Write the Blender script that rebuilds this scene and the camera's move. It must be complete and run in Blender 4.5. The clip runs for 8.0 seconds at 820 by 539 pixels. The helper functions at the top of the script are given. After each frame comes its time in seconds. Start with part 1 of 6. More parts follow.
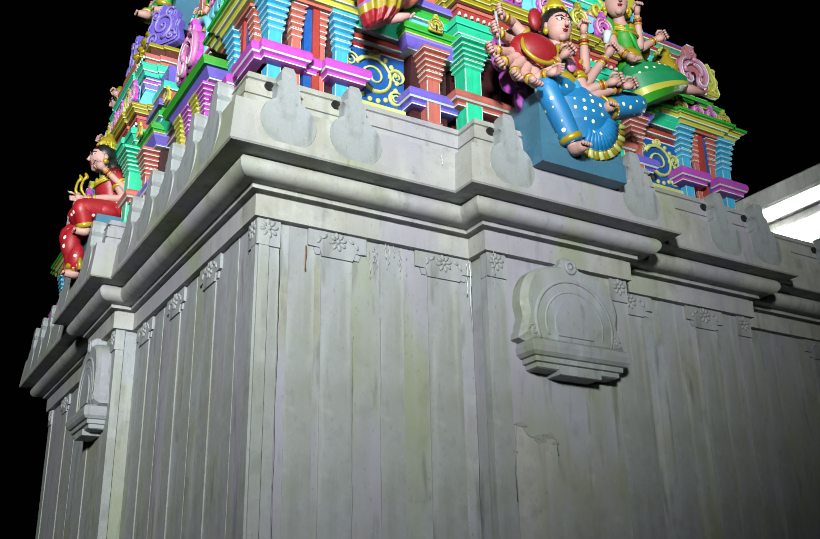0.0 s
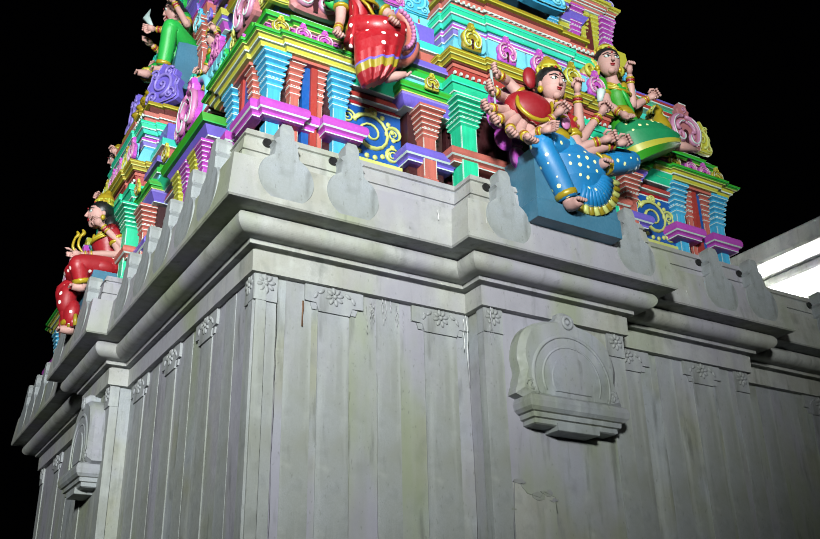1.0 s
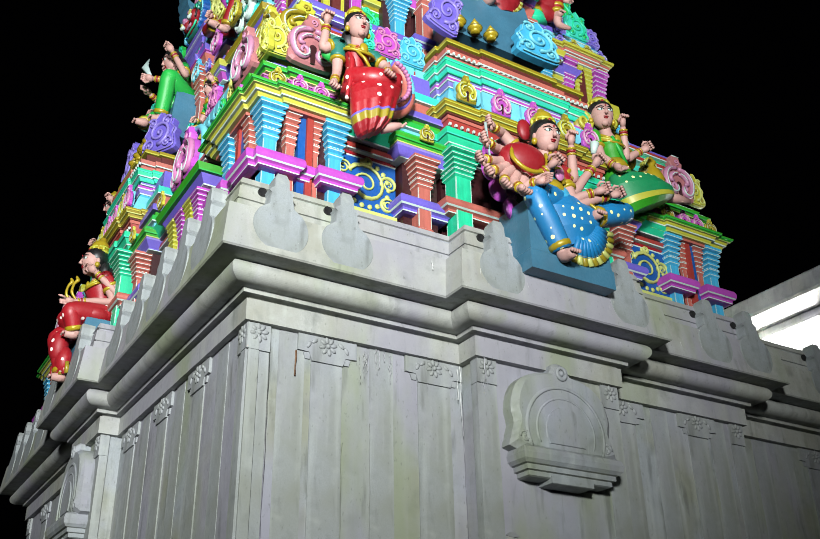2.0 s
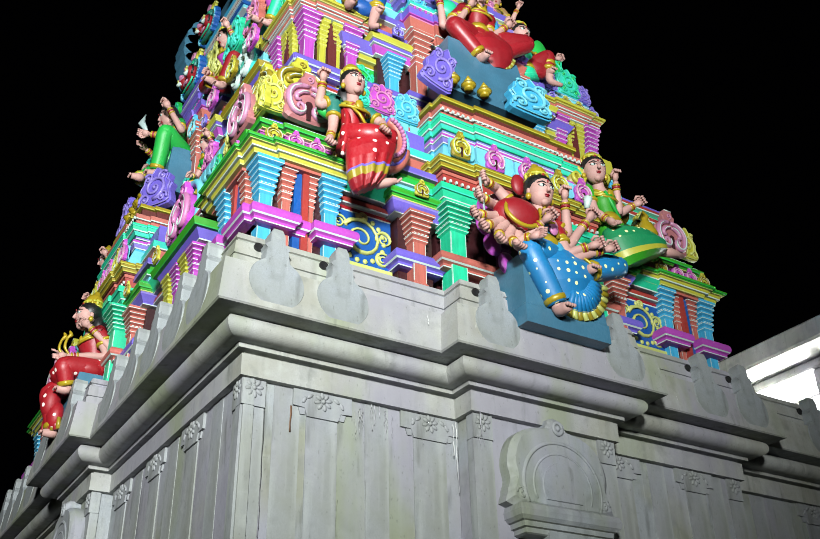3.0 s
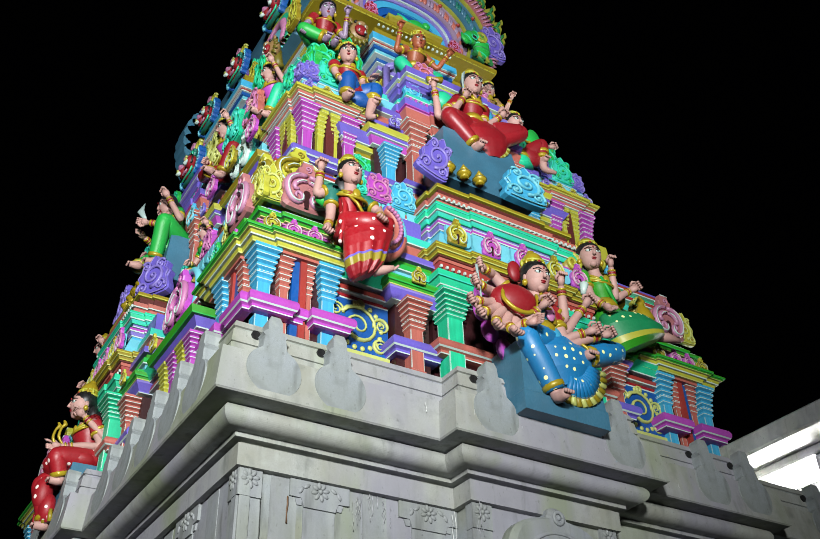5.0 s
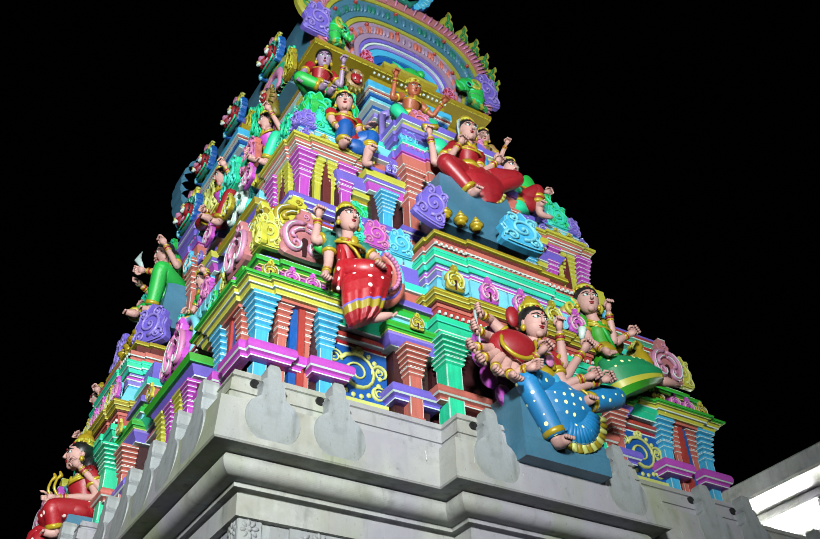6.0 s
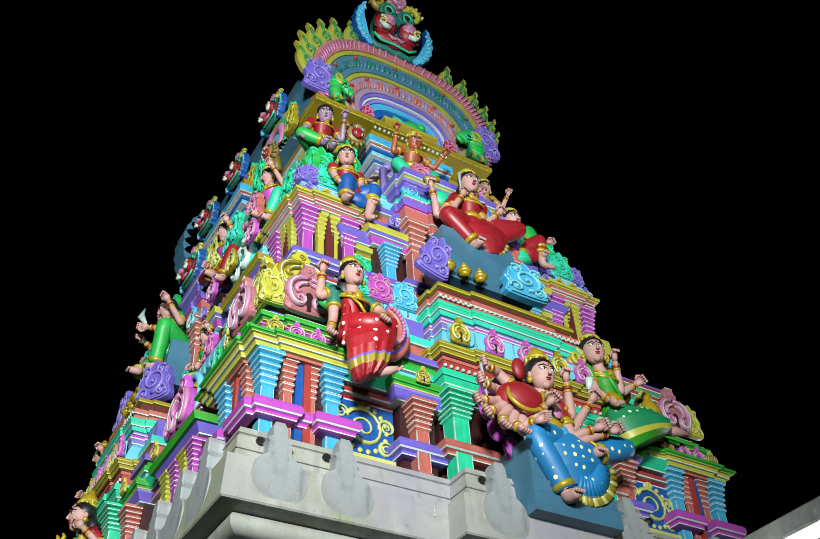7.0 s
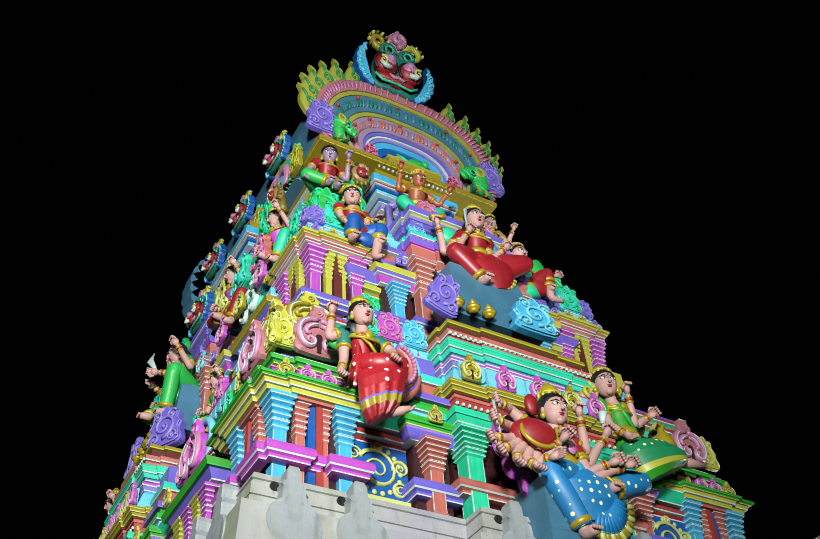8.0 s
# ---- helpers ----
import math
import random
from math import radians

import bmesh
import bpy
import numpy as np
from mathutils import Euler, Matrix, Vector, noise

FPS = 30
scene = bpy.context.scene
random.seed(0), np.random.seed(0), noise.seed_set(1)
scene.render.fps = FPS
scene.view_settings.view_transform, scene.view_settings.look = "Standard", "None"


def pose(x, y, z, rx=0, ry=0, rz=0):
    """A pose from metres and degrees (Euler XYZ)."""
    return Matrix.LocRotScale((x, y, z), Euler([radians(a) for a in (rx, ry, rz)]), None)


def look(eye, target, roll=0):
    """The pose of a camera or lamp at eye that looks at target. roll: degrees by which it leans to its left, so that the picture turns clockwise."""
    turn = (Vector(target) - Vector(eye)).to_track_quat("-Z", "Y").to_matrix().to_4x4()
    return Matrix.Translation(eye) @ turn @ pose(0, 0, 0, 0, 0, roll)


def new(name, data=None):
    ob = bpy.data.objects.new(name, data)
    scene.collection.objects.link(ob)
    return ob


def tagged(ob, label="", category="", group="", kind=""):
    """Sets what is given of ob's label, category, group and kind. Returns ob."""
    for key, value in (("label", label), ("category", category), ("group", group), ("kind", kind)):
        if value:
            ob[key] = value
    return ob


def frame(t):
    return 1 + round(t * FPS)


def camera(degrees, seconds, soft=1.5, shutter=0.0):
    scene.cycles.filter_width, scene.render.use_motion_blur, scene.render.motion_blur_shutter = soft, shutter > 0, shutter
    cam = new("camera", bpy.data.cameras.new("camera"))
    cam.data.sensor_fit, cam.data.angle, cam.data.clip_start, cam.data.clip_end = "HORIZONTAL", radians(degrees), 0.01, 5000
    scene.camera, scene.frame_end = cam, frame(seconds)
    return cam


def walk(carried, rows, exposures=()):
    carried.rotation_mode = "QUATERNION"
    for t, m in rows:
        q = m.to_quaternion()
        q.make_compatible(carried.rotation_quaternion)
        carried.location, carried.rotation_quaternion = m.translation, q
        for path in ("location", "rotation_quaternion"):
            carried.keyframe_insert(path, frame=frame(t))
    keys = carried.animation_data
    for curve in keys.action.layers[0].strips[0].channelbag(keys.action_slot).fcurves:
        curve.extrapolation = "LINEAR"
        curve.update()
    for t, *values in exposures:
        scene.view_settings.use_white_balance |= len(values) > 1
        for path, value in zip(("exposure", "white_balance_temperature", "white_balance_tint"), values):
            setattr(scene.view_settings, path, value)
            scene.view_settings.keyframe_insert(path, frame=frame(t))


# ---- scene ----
cam = camera(47.07, 8.0, soft=0.85)
walk(cam, [
    (0.0, pose(0.028, -0.001, 1.594, 110.601, 1.009, -30.693)),
    (0.5, pose(0.021, -0.006, 1.586, 112.571, 1.141, -30.757)),
    (1.0, pose(0.019, 0.006, 1.579, 114.082, 1.181, -30.941)),
    (1.5, pose(0.029, 0.000, 1.583, 115.455, 0.985, -31.130)),
    (3.0, pose(0.001, 0.000, 1.600, 120.185, 1.221, -31.757)),
    (3.5, pose(-0.008, -0.017, 1.597, 121.494, 1.337, -31.720)),
    (4.0, pose(-0.010, -0.019, 1.600, 122.636, 1.417, -31.777)),
    (4.5, pose(-0.011, -0.015, 1.600, 124.004, 1.445, -31.780)),
    (6.0, pose(-0.039, -0.013, 1.617, 128.040, 2.180, -31.702)),
    (6.5, pose(-0.054, -0.008, 1.627, 129.536, 2.477, -31.497)),
    (7.0, pose(-0.063, -0.003, 1.640, 131.143, 2.855, -31.060)),
    (7.5, pose(-0.083, 0.002, 1.657, 132.442, 3.340, -30.577)),
    (8.0, pose(-0.091, -0.006, 1.665, 133.344, 3.852, -29.702)),
], exposures=[(0.0, 0.22), (1.0, 0.17), (3.0, 0.18), (3.5, 0.15), (4.0, 0.06), (4.5, -0.2), (5.2, -0.08), (6.0, 0.05), (6.5, 0.0), (7.0, -0.06), (8.0, -0.06)])

# ---------------------------------------------------------------- light
world = bpy.data.worlds.new("night")
world.use_nodes = True
world.node_tree.nodes["Background"].inputs[0].default_value = (0.002, 0.002, 0.003, 1)
world.node_tree.nodes["Background"].inputs[1].default_value = 0.1
scene.world = world
scene.view_settings.exposure = 0.0


def flood(name, eye, target, watts, angle, blend, color, size=0.45):
    lamp = bpy.data.lights.new(name, "SPOT")
    lamp.energy, lamp.spot_size, lamp.spot_blend, lamp.color, lamp.shadow_soft_size = watts, radians(angle), blend, color, size
    ob = new(name, lamp)
    ob.matrix_world = look(eye, target)
    return ob


flood("flood_main", (-4.9, -7.5, 5.4), (0.8, 5.6, 7.35), 21900, 56, 1.0, (0.965, 1.0, 1.0), 0.9)
# Unseen lamp added ahead of the tower to fill and soften the shadows.
flood("flood_front", (0.6, -8.4, 5.8), (2.2, 5.5, 8.1), 2600, 47, 1.0, (0.965, 1.0, 1.0), 0.9)
flood("flood_side", (6.5, -8.0, 5.6), (4.0, 6.2, 12.4), 2100, 38, 1.0, (0.95, 1.0, 0.98))

XC, YC = 4.22, 8.27           # the tower's axis


# ---------------------------------------------------------------- materials
def srgb(h):
    c = [int(h[i:i + 2], 16) / 255 for i in (0, 2, 4)]
    return tuple(v / 12.92 if v <= 0.04045 else ((v + 0.055) / 1.055) ** 2.4 for v in c) + (1,)


def nodes_of(name):
    m = bpy.data.materials.new(name)
    m.use_nodes = True
    nt = m.node_tree
    return m, nt, nt.nodes["Principled BSDF"], nt.nodes.new("ShaderNodeTexCoord")


def noise_node(nt, co, scale, detail=4.0, stretch=None):
    n = nt.nodes.new("ShaderNodeTexNoise")
    n.inputs["Scale"].default_value, n.inputs["Detail"].default_value = scale, detail
    if stretch:
        mp = nt.nodes.new("ShaderNodeMapping")
        mp.inputs["Scale"].default_value = stretch
        nt.links.new(co, mp.inputs[0])
        co = mp.outputs[0]
    nt.links.new(co, n.inputs["Vector"])
    return n.outputs["Fac"]


def ramp(nt, fac, *stops):
    r = nt.nodes.new("ShaderNodeValToRGB")
    while len(r.color_ramp.elements) < len(stops):
        r.color_ramp.elements.new(0.5)
    for e, (p, c) in zip(r.color_ramp.elements, stops):
        e.position, e.color = p, c
    nt.links.new(fac, r.inputs[0])
    return r.outputs[0]


def mix(nt, fac, a, b, kind="MIX"):
    n = nt.nodes.new("ShaderNodeMix")
    n.data_type, n.blend_type = "RGBA", kind
    for sock, v in ((n.inputs[0], fac), (n.inputs[6], a), (n.inputs[7], b)):
        if isinstance(v, (float, int, tuple)):
            sock.default_value = v
        else:
            nt.links.new(v, sock)
    return n.outputs[2]


def bump(nt, bsdf, height, strength, distance):
    b = nt.nodes.new("ShaderNodeBump")
    b.inputs["Strength"].default_value, b.inputs["Distance"].default_value = strength, distance
    nt.links.new(height, b.inputs["Height"])
    nt.links.new(b.outputs[0], bsdf.inputs["Normal"])


def grey(v):
    return (v, v, v, 1)


def paint(name, h, rough=0.42, dots=None, dot_scale=14.0):
    """Brushed enamel paint on plaster: brush streaks, faint dust, small relief."""
    m, nt, bsdf, tc = nodes_of(name)
    co = tc.outputs["Object"]
    c = tuple(v ** 1.12 * k for v, k in zip(srgb(h), (0.555, 0.67, 0.615))) + (1,)
    fine = noise_node(nt, co, 70.0, 3.0, (1, 1, 0.6))
    big = noise_node(nt, co, 3.1, 4.0)
    dull = tuple(v * 0.72 for v in c[:3]) + (1,)
    pale = tuple(min(1, v * 1.04 + 0.015) for v in c[:3]) + (1,)
    col = mix(nt, ramp(nt, fine, (0.35, grey(0)), (0.7, grey(1))), c, pale)
    col = mix(nt, ramp(nt, big, (0.42, grey(0.55)), (0.62, grey(0))), col, dull)
    if dots:
        v = nt.nodes.new("ShaderNodeTexVoronoi")
        v.inputs["Scale"].default_value, v.inputs["Randomness"].default_value = dot_scale, 0.25
        nt.links.new(co, v.inputs["Vector"])
        col = mix(nt, ramp(nt, v.outputs["Distance"], (0.19, grey(1)), (0.215, grey(0))), col, srgb(dots))
    nt.links.new(col, bsdf.inputs["Base Color"])
    nt.links.new(ramp(nt, big, (0.3, grey(rough + 0.15)), (0.7, grey(rough - 0.08))), bsdf.inputs["Roughness"])
    bump(nt, bsdf, fine, 0.2, 0.004)
    return m


HUES = dict(
    magenta="d65ace", pink="e58ac0", blue="58c0f2", sky="8fdcf4", deep="0f63b8", navy="3f6f92", red="c4463f",
    salmon="dc786e", crimson="b8182a", maroon="4a0f18", brown="7c3230", green="46b02a", leaf="30c458", turq="30dcae",
    cyan="4fe0d0", purple="8a70dc", lilac="a58ae0", yellow="dac94a", lemon="e4da86", gold="b4951f", ochre="8f7a1c",
    white="e9ecec", skin="e6aaa6", rose="d88fb4", black="120e10", orange="c86a48", teal="27857a", slate="5585a4",
    silver="c9d0d4", tan="b98a5c", olive="bfb347", mauve="b994b6", fern="3d9a5c", blush="cf7f86")
P = {k: paint("paint_" + k, v) for k, v in HUES.items()}
P["skin"] = paint("paint_skin", HUES["skin"], 0.62)
P["gilt"] = paint("paint_gilt", "d8b02c", 0.3)
P["gilt"].node_tree.nodes["Principled BSDF"].inputs["Metallic"].default_value = 0.2
P["red_dotted"] = paint("paint_red_dotted", "c41428", 0.45, "e8d8d0", 11.0)
P["blue_dotted"] = paint("paint_blue_dotted", "1f8fd0", 0.45, "e8e6a0", 13.0)
P["green_dotted"] = paint("paint_green_dotted", "1e9c68", 0.45, "e8e6a0", 13.0)


def granite(name, h, streaks=0.5, tint="8d8f7a", pieces=0.0):
    """Dressed grey granite: speckle, chisel relief, damp and lime streaks, hairline cracks."""
    m, nt, bsdf, tc = nodes_of(name)
    co = tc.outputs["Object"]
    c = tuple(v * 0.92 for v in srgb(h)[:3]) + (1,)
    speck = noise_node(nt, co, 170.0, 2.0)
    cloud = noise_node(nt, co, 2.2, 6.0)
    blot = noise_node(nt, co, 6.5, 8.0)
    run = noise_node(nt, co, 5.0, 6.0, (1.5, 1.5, 0.13))
    fine_run = noise_node(nt, co, 21.0, 4.0, (1.2, 1.2, 0.06))
    chip = noise_node(nt, co, 17.0, 3.0)
    col = mix(nt, ramp(nt, speck, (0.3, grey(0)), (0.7, grey(1))), tuple(v * 0.88 for v in c[:3]) + (1,), tuple(min(1, v * 1.1) for v in c[:3]) + (1,))
    col = mix(nt, ramp(nt, cloud, (0.36, grey(0.8)), (0.6, grey(0))), col, tuple(v * 0.8 for v in srgb(tint)[:3]) + (1,))
    col = mix(nt, ramp(nt, blot, (0.28, grey(0.45)), (0.46, grey(0))), col, tuple(v * 0.8 for v in srgb("666b66")[:3]) + (1,))
    col = mix(nt, ramp(nt, blot, (0.60, grey(0)), (0.76, grey(0.5))), col, srgb("a3a8a0"))
    col = mix(nt, ramp(nt, run, (0.55, grey(0)), (0.75, grey(streaks))), col, srgb("b4b9b4"))
    col = mix(nt, ramp(nt, run, (0.26, grey(streaks)), (0.42, grey(0))), col, srgb("4c514c"))
    col = mix(nt, ramp(nt, fine_run, (0.68, grey(0)), (0.8, grey(streaks * 0.6))), col, srgb("c0c4be"))
    big = noise_node(nt, co, 1.15, 5.0, (1.0, 1.0, 0.45))
    col = mix(nt, ramp(nt, big, (0.46, grey(0)), (0.58, grey(0.75))), col, srgb("8a8893"))
    moss = noise_node(nt, co, 1.7, 7.0, (1.0, 1.0, 0.3))
    col = mix(nt, ramp(nt, moss, (0.50, grey(0)), (0.64, grey(0.7))), col, srgb("7d8668"))
    grime = noise_node(nt, co, 9.0, 8.0, (1.3, 1.3, 0.22))
    col = mix(nt, ramp(nt, grime, (0.58, grey(0)), (0.70, grey(0.9 * streaks))), col, srgb("474a45"))
    pit = noise_node(nt, co, 48.0, 2.0, (1.0, 1.0, 0.55))
    col = mix(nt, ramp(nt, pit, (0.66, grey(0)), (0.74, grey(0.35))), col, srgb("4a4c46"))
    if pieces:
        info = nt.nodes.new("ShaderNodeObjectInfo")
        col = mix(nt, pieces, col, ramp(nt, info.outputs["Random"], (0.0, grey(0.16)), (0.5, (0.21, 0.22, 0.19, 1)), (1.0, (0.25, 0.26, 0.28, 1))))
    nt.links.new(col, bsdf.inputs["Base Color"])
    nt.links.new(ramp(nt, chip, (0.3, grey(0.85)), (0.7, grey(0.5))), bsdf.inputs["Roughness"])
    add = nt.nodes.new("ShaderNodeMath")
    add.operation = "ADD"
    nt.links.new(chip, add.inputs[0])
    nt.links.new(blot, add.inputs[1])
    bump(nt, bsdf, add.outputs[0], 0.22, 0.008)
    return m


STONE = granite("granite", "8f9496")
STONE_BLUE = granite("granite_blue", "8d9397", 0.4, "868b84")
STONE_PALE = granite("granite_pale", "9fa19c", 0.35, "949486")
STONE_SLAB = granite("granite_slab", "8d9292", 0.55, "888c80", 0.22)
WHITEWASH = granite("whitewash", "d8d9d4", 0.35, "b8b8b0")
CRACK = granite("crack_shadow", "2e302c", 0.1, "3a3c36")
EARTH = granite("earth", "4c463d", 0.2, "403b34")


# ---------------------------------------------------------------- mesh builder
class Form:
    """Collects faces of many colours into one mesh."""

    def __init__(self):
        self.v, self.f, self.m, self.s, self.mats = [], [], [], [], []

    def slot(self, mat):
        mat = P[mat] if isinstance(mat, str) else mat
        if mat not in self.mats:
            self.mats.append(mat)
        return self.mats.index(mat)

    def add(self, verts, faces, mat, smooth=False, m=None):
        k = len(self.v)
        self.v += [tuple(m @ Vector(p)) if m else tuple(p) for p in verts]
        i = self.slot(mat)
        for f in faces:
            self.f.append([k + j for j in f])
            self.m.append(i)
            self.s.append(smooth)
        return self

    def loft(self, poly, profile, cap_top=None, cap_bottom=None, m=None):
        """poly: corners of a plan, counterclockwise, edges along the axes. profile: (outward, z, paint of the course above)."""
        n, dirs = len(poly), []
        for i in range(n):
            out = Vector((0, 0))
            seen = []
            for a, b in ((poly[i - 1], poly[i]), (poly[i], poly[(i + 1) % n])):
                d = Vector((b[0] - a[0], b[1] - a[1])).normalized()
                nn = (round(d.y), round(-d.x))
                if nn not in seen:
                    seen.append(nn)
                    out += Vector(nn)
            dirs.append(out)
        rings = [[(p[0] + d.x * o, p[1] + d.y * o, z) for p, d in zip(poly, dirs)] for o, z, *_ in profile]
        k = len(self.v)
        self.v += [tuple(m @ Vector(p)) if m else p for r in rings for p in r]
        faces = [([k + r * n + i, k + r * n + (i + 1) % n, k + (r + 1) * n + (i + 1) % n, k + (r + 1) * n + i], profile[r][2]) for r in range(len(rings) - 1) for i in range(n)]
        top = k + (len(rings) - 1) * n
        faces += [(list(range(top, top + n)), cap_top)] * bool(cap_top) + [(list(reversed(range(k, k + n))), cap_bottom)] * bool(cap_bottom)
        for f, mat in faces:
            self.f.append(f)
            self.m.append(self.slot(mat))
            self.s.append(False)
        return self

    def box(self, x0, x1, y0, y1, z0, z1, mat, m=None, bevel=0.0):
        b = min(bevel, (x1 - x0) / 3, (y1 - y0) / 3, (z1 - z0) / 3)
        poly = [(x0 + b, y0 + b), (x1 - b, y0 + b), (x1 - b, y1 - b), (x0 + b, y1 - b)]
        prof = [(0, z0, mat), (b, z0 + b, mat), (b, z1 - b, mat), (0, z1, mat)] if b else [(0, z0, mat), (0, z1, mat)]
        return self.loft(poly, prof, mat, mat, m)

    def tube(self, pts, radii, mat, sides=8, m=None, flat=1.0):
        pts = [Vector(p) for p in pts]
        if isinstance(radii, (int, float)):
            radii = [radii] * len(pts)
        rings, up = [], None
        for i, p in enumerate(pts):
            d = (pts[min(i + 1, len(pts) - 1)] - pts[max(i - 1, 0)]).normalized()
            if up is None:
                up = d.orthogonal().normalized()
            up = (up - d * up.dot(d))
            up = up.normalized() if up.length > 1e-6 else d.orthogonal().normalized()
            w = d.cross(up)
            rings += [p + (up * math.cos(2 * math.pi * j / sides) + w * math.sin(2 * math.pi * j / sides) * flat) * radii[i] for j in range(sides)]
        n = len(pts)
        faces = [(i * sides + j, i * sides + (j + 1) % sides, (i + 1) * sides + (j + 1) % sides, (i + 1) * sides + j) for i in range(n - 1) for j in range(sides)]
        faces += [tuple(reversed(range(sides))), tuple((n - 1) * sides + j for j in range(sides))]
        return self.add(rings, faces, mat, True, m)

    def ball(self, c, r, mat, seg=12, rings=8, m=None, turn=None):
        r = (r, r, r) if isinstance(r, (int, float)) else r
        vs, fs = [], []
        for i in range(rings + 1):
            a = math.pi * i / rings
            for j in range(seg):
                b = 2 * math.pi * j / seg
                p = Vector((r[0] * math.sin(a) * math.cos(b), r[1] * math.sin(a) * math.sin(b), r[2] * math.cos(a)))
                vs.append((turn @ p if turn else p) + Vector(c))
        for i in range(rings):
            for j in range(seg):
                fs.append((i * seg + j, (i + 1) * seg + j, (i + 1) * seg + (j + 1) % seg, i * seg + (j + 1) % seg))
        return self.add(vs, fs, mat, True, m)

    def plate(self, outline, y0, y1, mat, edge=None, bevel=0.0, m=None):
        """An outline in x and z, counterclockwise seen from the front (-y), made thick from y0 (back) to y1 (front)."""
        n = len(outline)
        cx, cz = sum(p[0] for p in outline) / n, sum(p[1] for p in outline) / n
        back = [(x, y0, z) for x, z in outline]
        mid = [(x, y1 + bevel, z) for x, z in outline]
        k = 1 - bevel * 2.2
        front = [(cx + (x - cx) * k, y1, cz + (z - cz) * k) for x, z in outline]
        side = [(i, (i + 1) % n, n + (i + 1) % n, n + i) for i in range(n)]
        self.add(back + mid, side, edge or mat, False, m)
        if bevel:
            self.add(mid + front, side, edge or mat, False, m)
        self.add(front if bevel else mid, [tuple(range(n))], mat, False, m)
        self.add(back, [tuple(reversed(range(n)))], edge or mat, False, m)
        return self

    def mesh(self, name):
        me = bpy.data.meshes.new(name)
        me.from_pydata(self.v, [], self.f)
        for mat in self.mats:
            me.materials.append(mat)
        me.polygons.foreach_set("material_index", self.m)
        me.polygons.foreach_set("use_smooth", self.s)
        me.update()
        return me


def rounded(outline, n=3):
    """A closed outline with its corners smoothed."""
    out, k = [], len(outline)
    for i in range(k):
        a, b, c, d = (Vector(outline[(i + j) % k]) for j in (-1, 0, 1, 2))
        for q in range(n):
            t = q / n
            v = 0.5 * ((2 * b) + (c - a) * t + (2 * a - 5 * b + 4 * c - d) * t * t + (3 * b - a - 3 * c + d) * t ** 3)
            out.append((v.x, v.y))
    return out


def glide(pts, radii, n=4):
    """A smooth line through the points, with its radii."""
    pts = [Vector(p) for p in pts]
    out, rr = [], []
    for i in range(len(pts) - 1):
        a, b, c, d = pts[max(i - 1, 0)], pts[i], pts[i + 1], pts[min(i + 2, len(pts) - 1)]
        for k in range(n):
            t = k / n
            out.append(0.5 * ((2 * b) + (c - a) * t + (2 * a - 5 * b + 4 * c - d) * t * t + (3 * b - a - 3 * c + d) * t ** 3))
            rr.append(radii[i] * (1 - t) + radii[i + 1] * t)
    return out + [pts[-1]], rr + [radii[-1]]


def part(name, form, parent, label="", m=None):
    ob = new(name, form if isinstance(form, bpy.types.Mesh) else form.mesh(name))
    ob.parent = parent
    if m:
        ob.matrix_local = m
    if label:
        tagged(ob, label)
    return ob


def thing(name, label, category, group="", kind="", at=(0, 0, 0), form=None):
    ob = new(name, form.mesh(name) if form else None)
    ob.location = at
    return tagged(ob, label, category, group, kind)


def bumped(cx, cy, hx, hy, w=0.45, d=0.03):
    """A rectangle whose sides step out in the middle."""
    a, b = hx * w, hy * w
    pts = [(-hx, -hy), (-a, -hy), (-a, -hy - d), (a, -hy - d), (a, -hy), (hx, -hy), (hx, -b), (hx + d, -b), (hx + d, b), (hx, b)]
    return [(cx + x, cy + y) for x, y in pts] + [(cx - x, cy - y) for x, y in pts]


def rect(cx, cy, hx, hy):
    return [(cx - hx, cy - hy), (cx + hx, cy - hy), (cx + hx, cy + hy), (cx - hx, cy + hy)]


FRONT, SIDE = pose(XC, YC, 0), pose(XC, YC, 0, 0, 0, -90)


# ---------------------------------------------------------------- ground
g = Form()
g.box(-300, 300, -300, 300, -0.5, 0.0, EARTH)
thing("ground", "bare trodden earth round the temple at night", "ground", kind="structure", form=g)

# ---------------------------------------------------------------- granite base
base = thing("granite_podium", "grey dressed granite temple base with moulded cornice", "building")
X0, X1, Y0, Y1 = 1.98, 6.46, 5.065, 11.48
FX0, FX1, FY = 3.57, 4.87, 4.865         # the front's middle projection
LX, LY0, LY1 = 1.815, 7.82, 8.72         # the side's middle projection
PLAN = [(X0, Y0), (FX0, Y0), (FX0, FY), (FX1, FY), (FX1, Y0), (X1, Y0), (X1, Y1), (X0, Y1), (X0, LY1), (LX, LY1), (LX, LY0), (X0, LY0)]
TORUS = [(0.12 + 0.075 * math.cos(radians(a)), 4.235 + 0.068 * math.sin(radians(a)), STONE_PALE) for a in range(-90, 91, 9)]
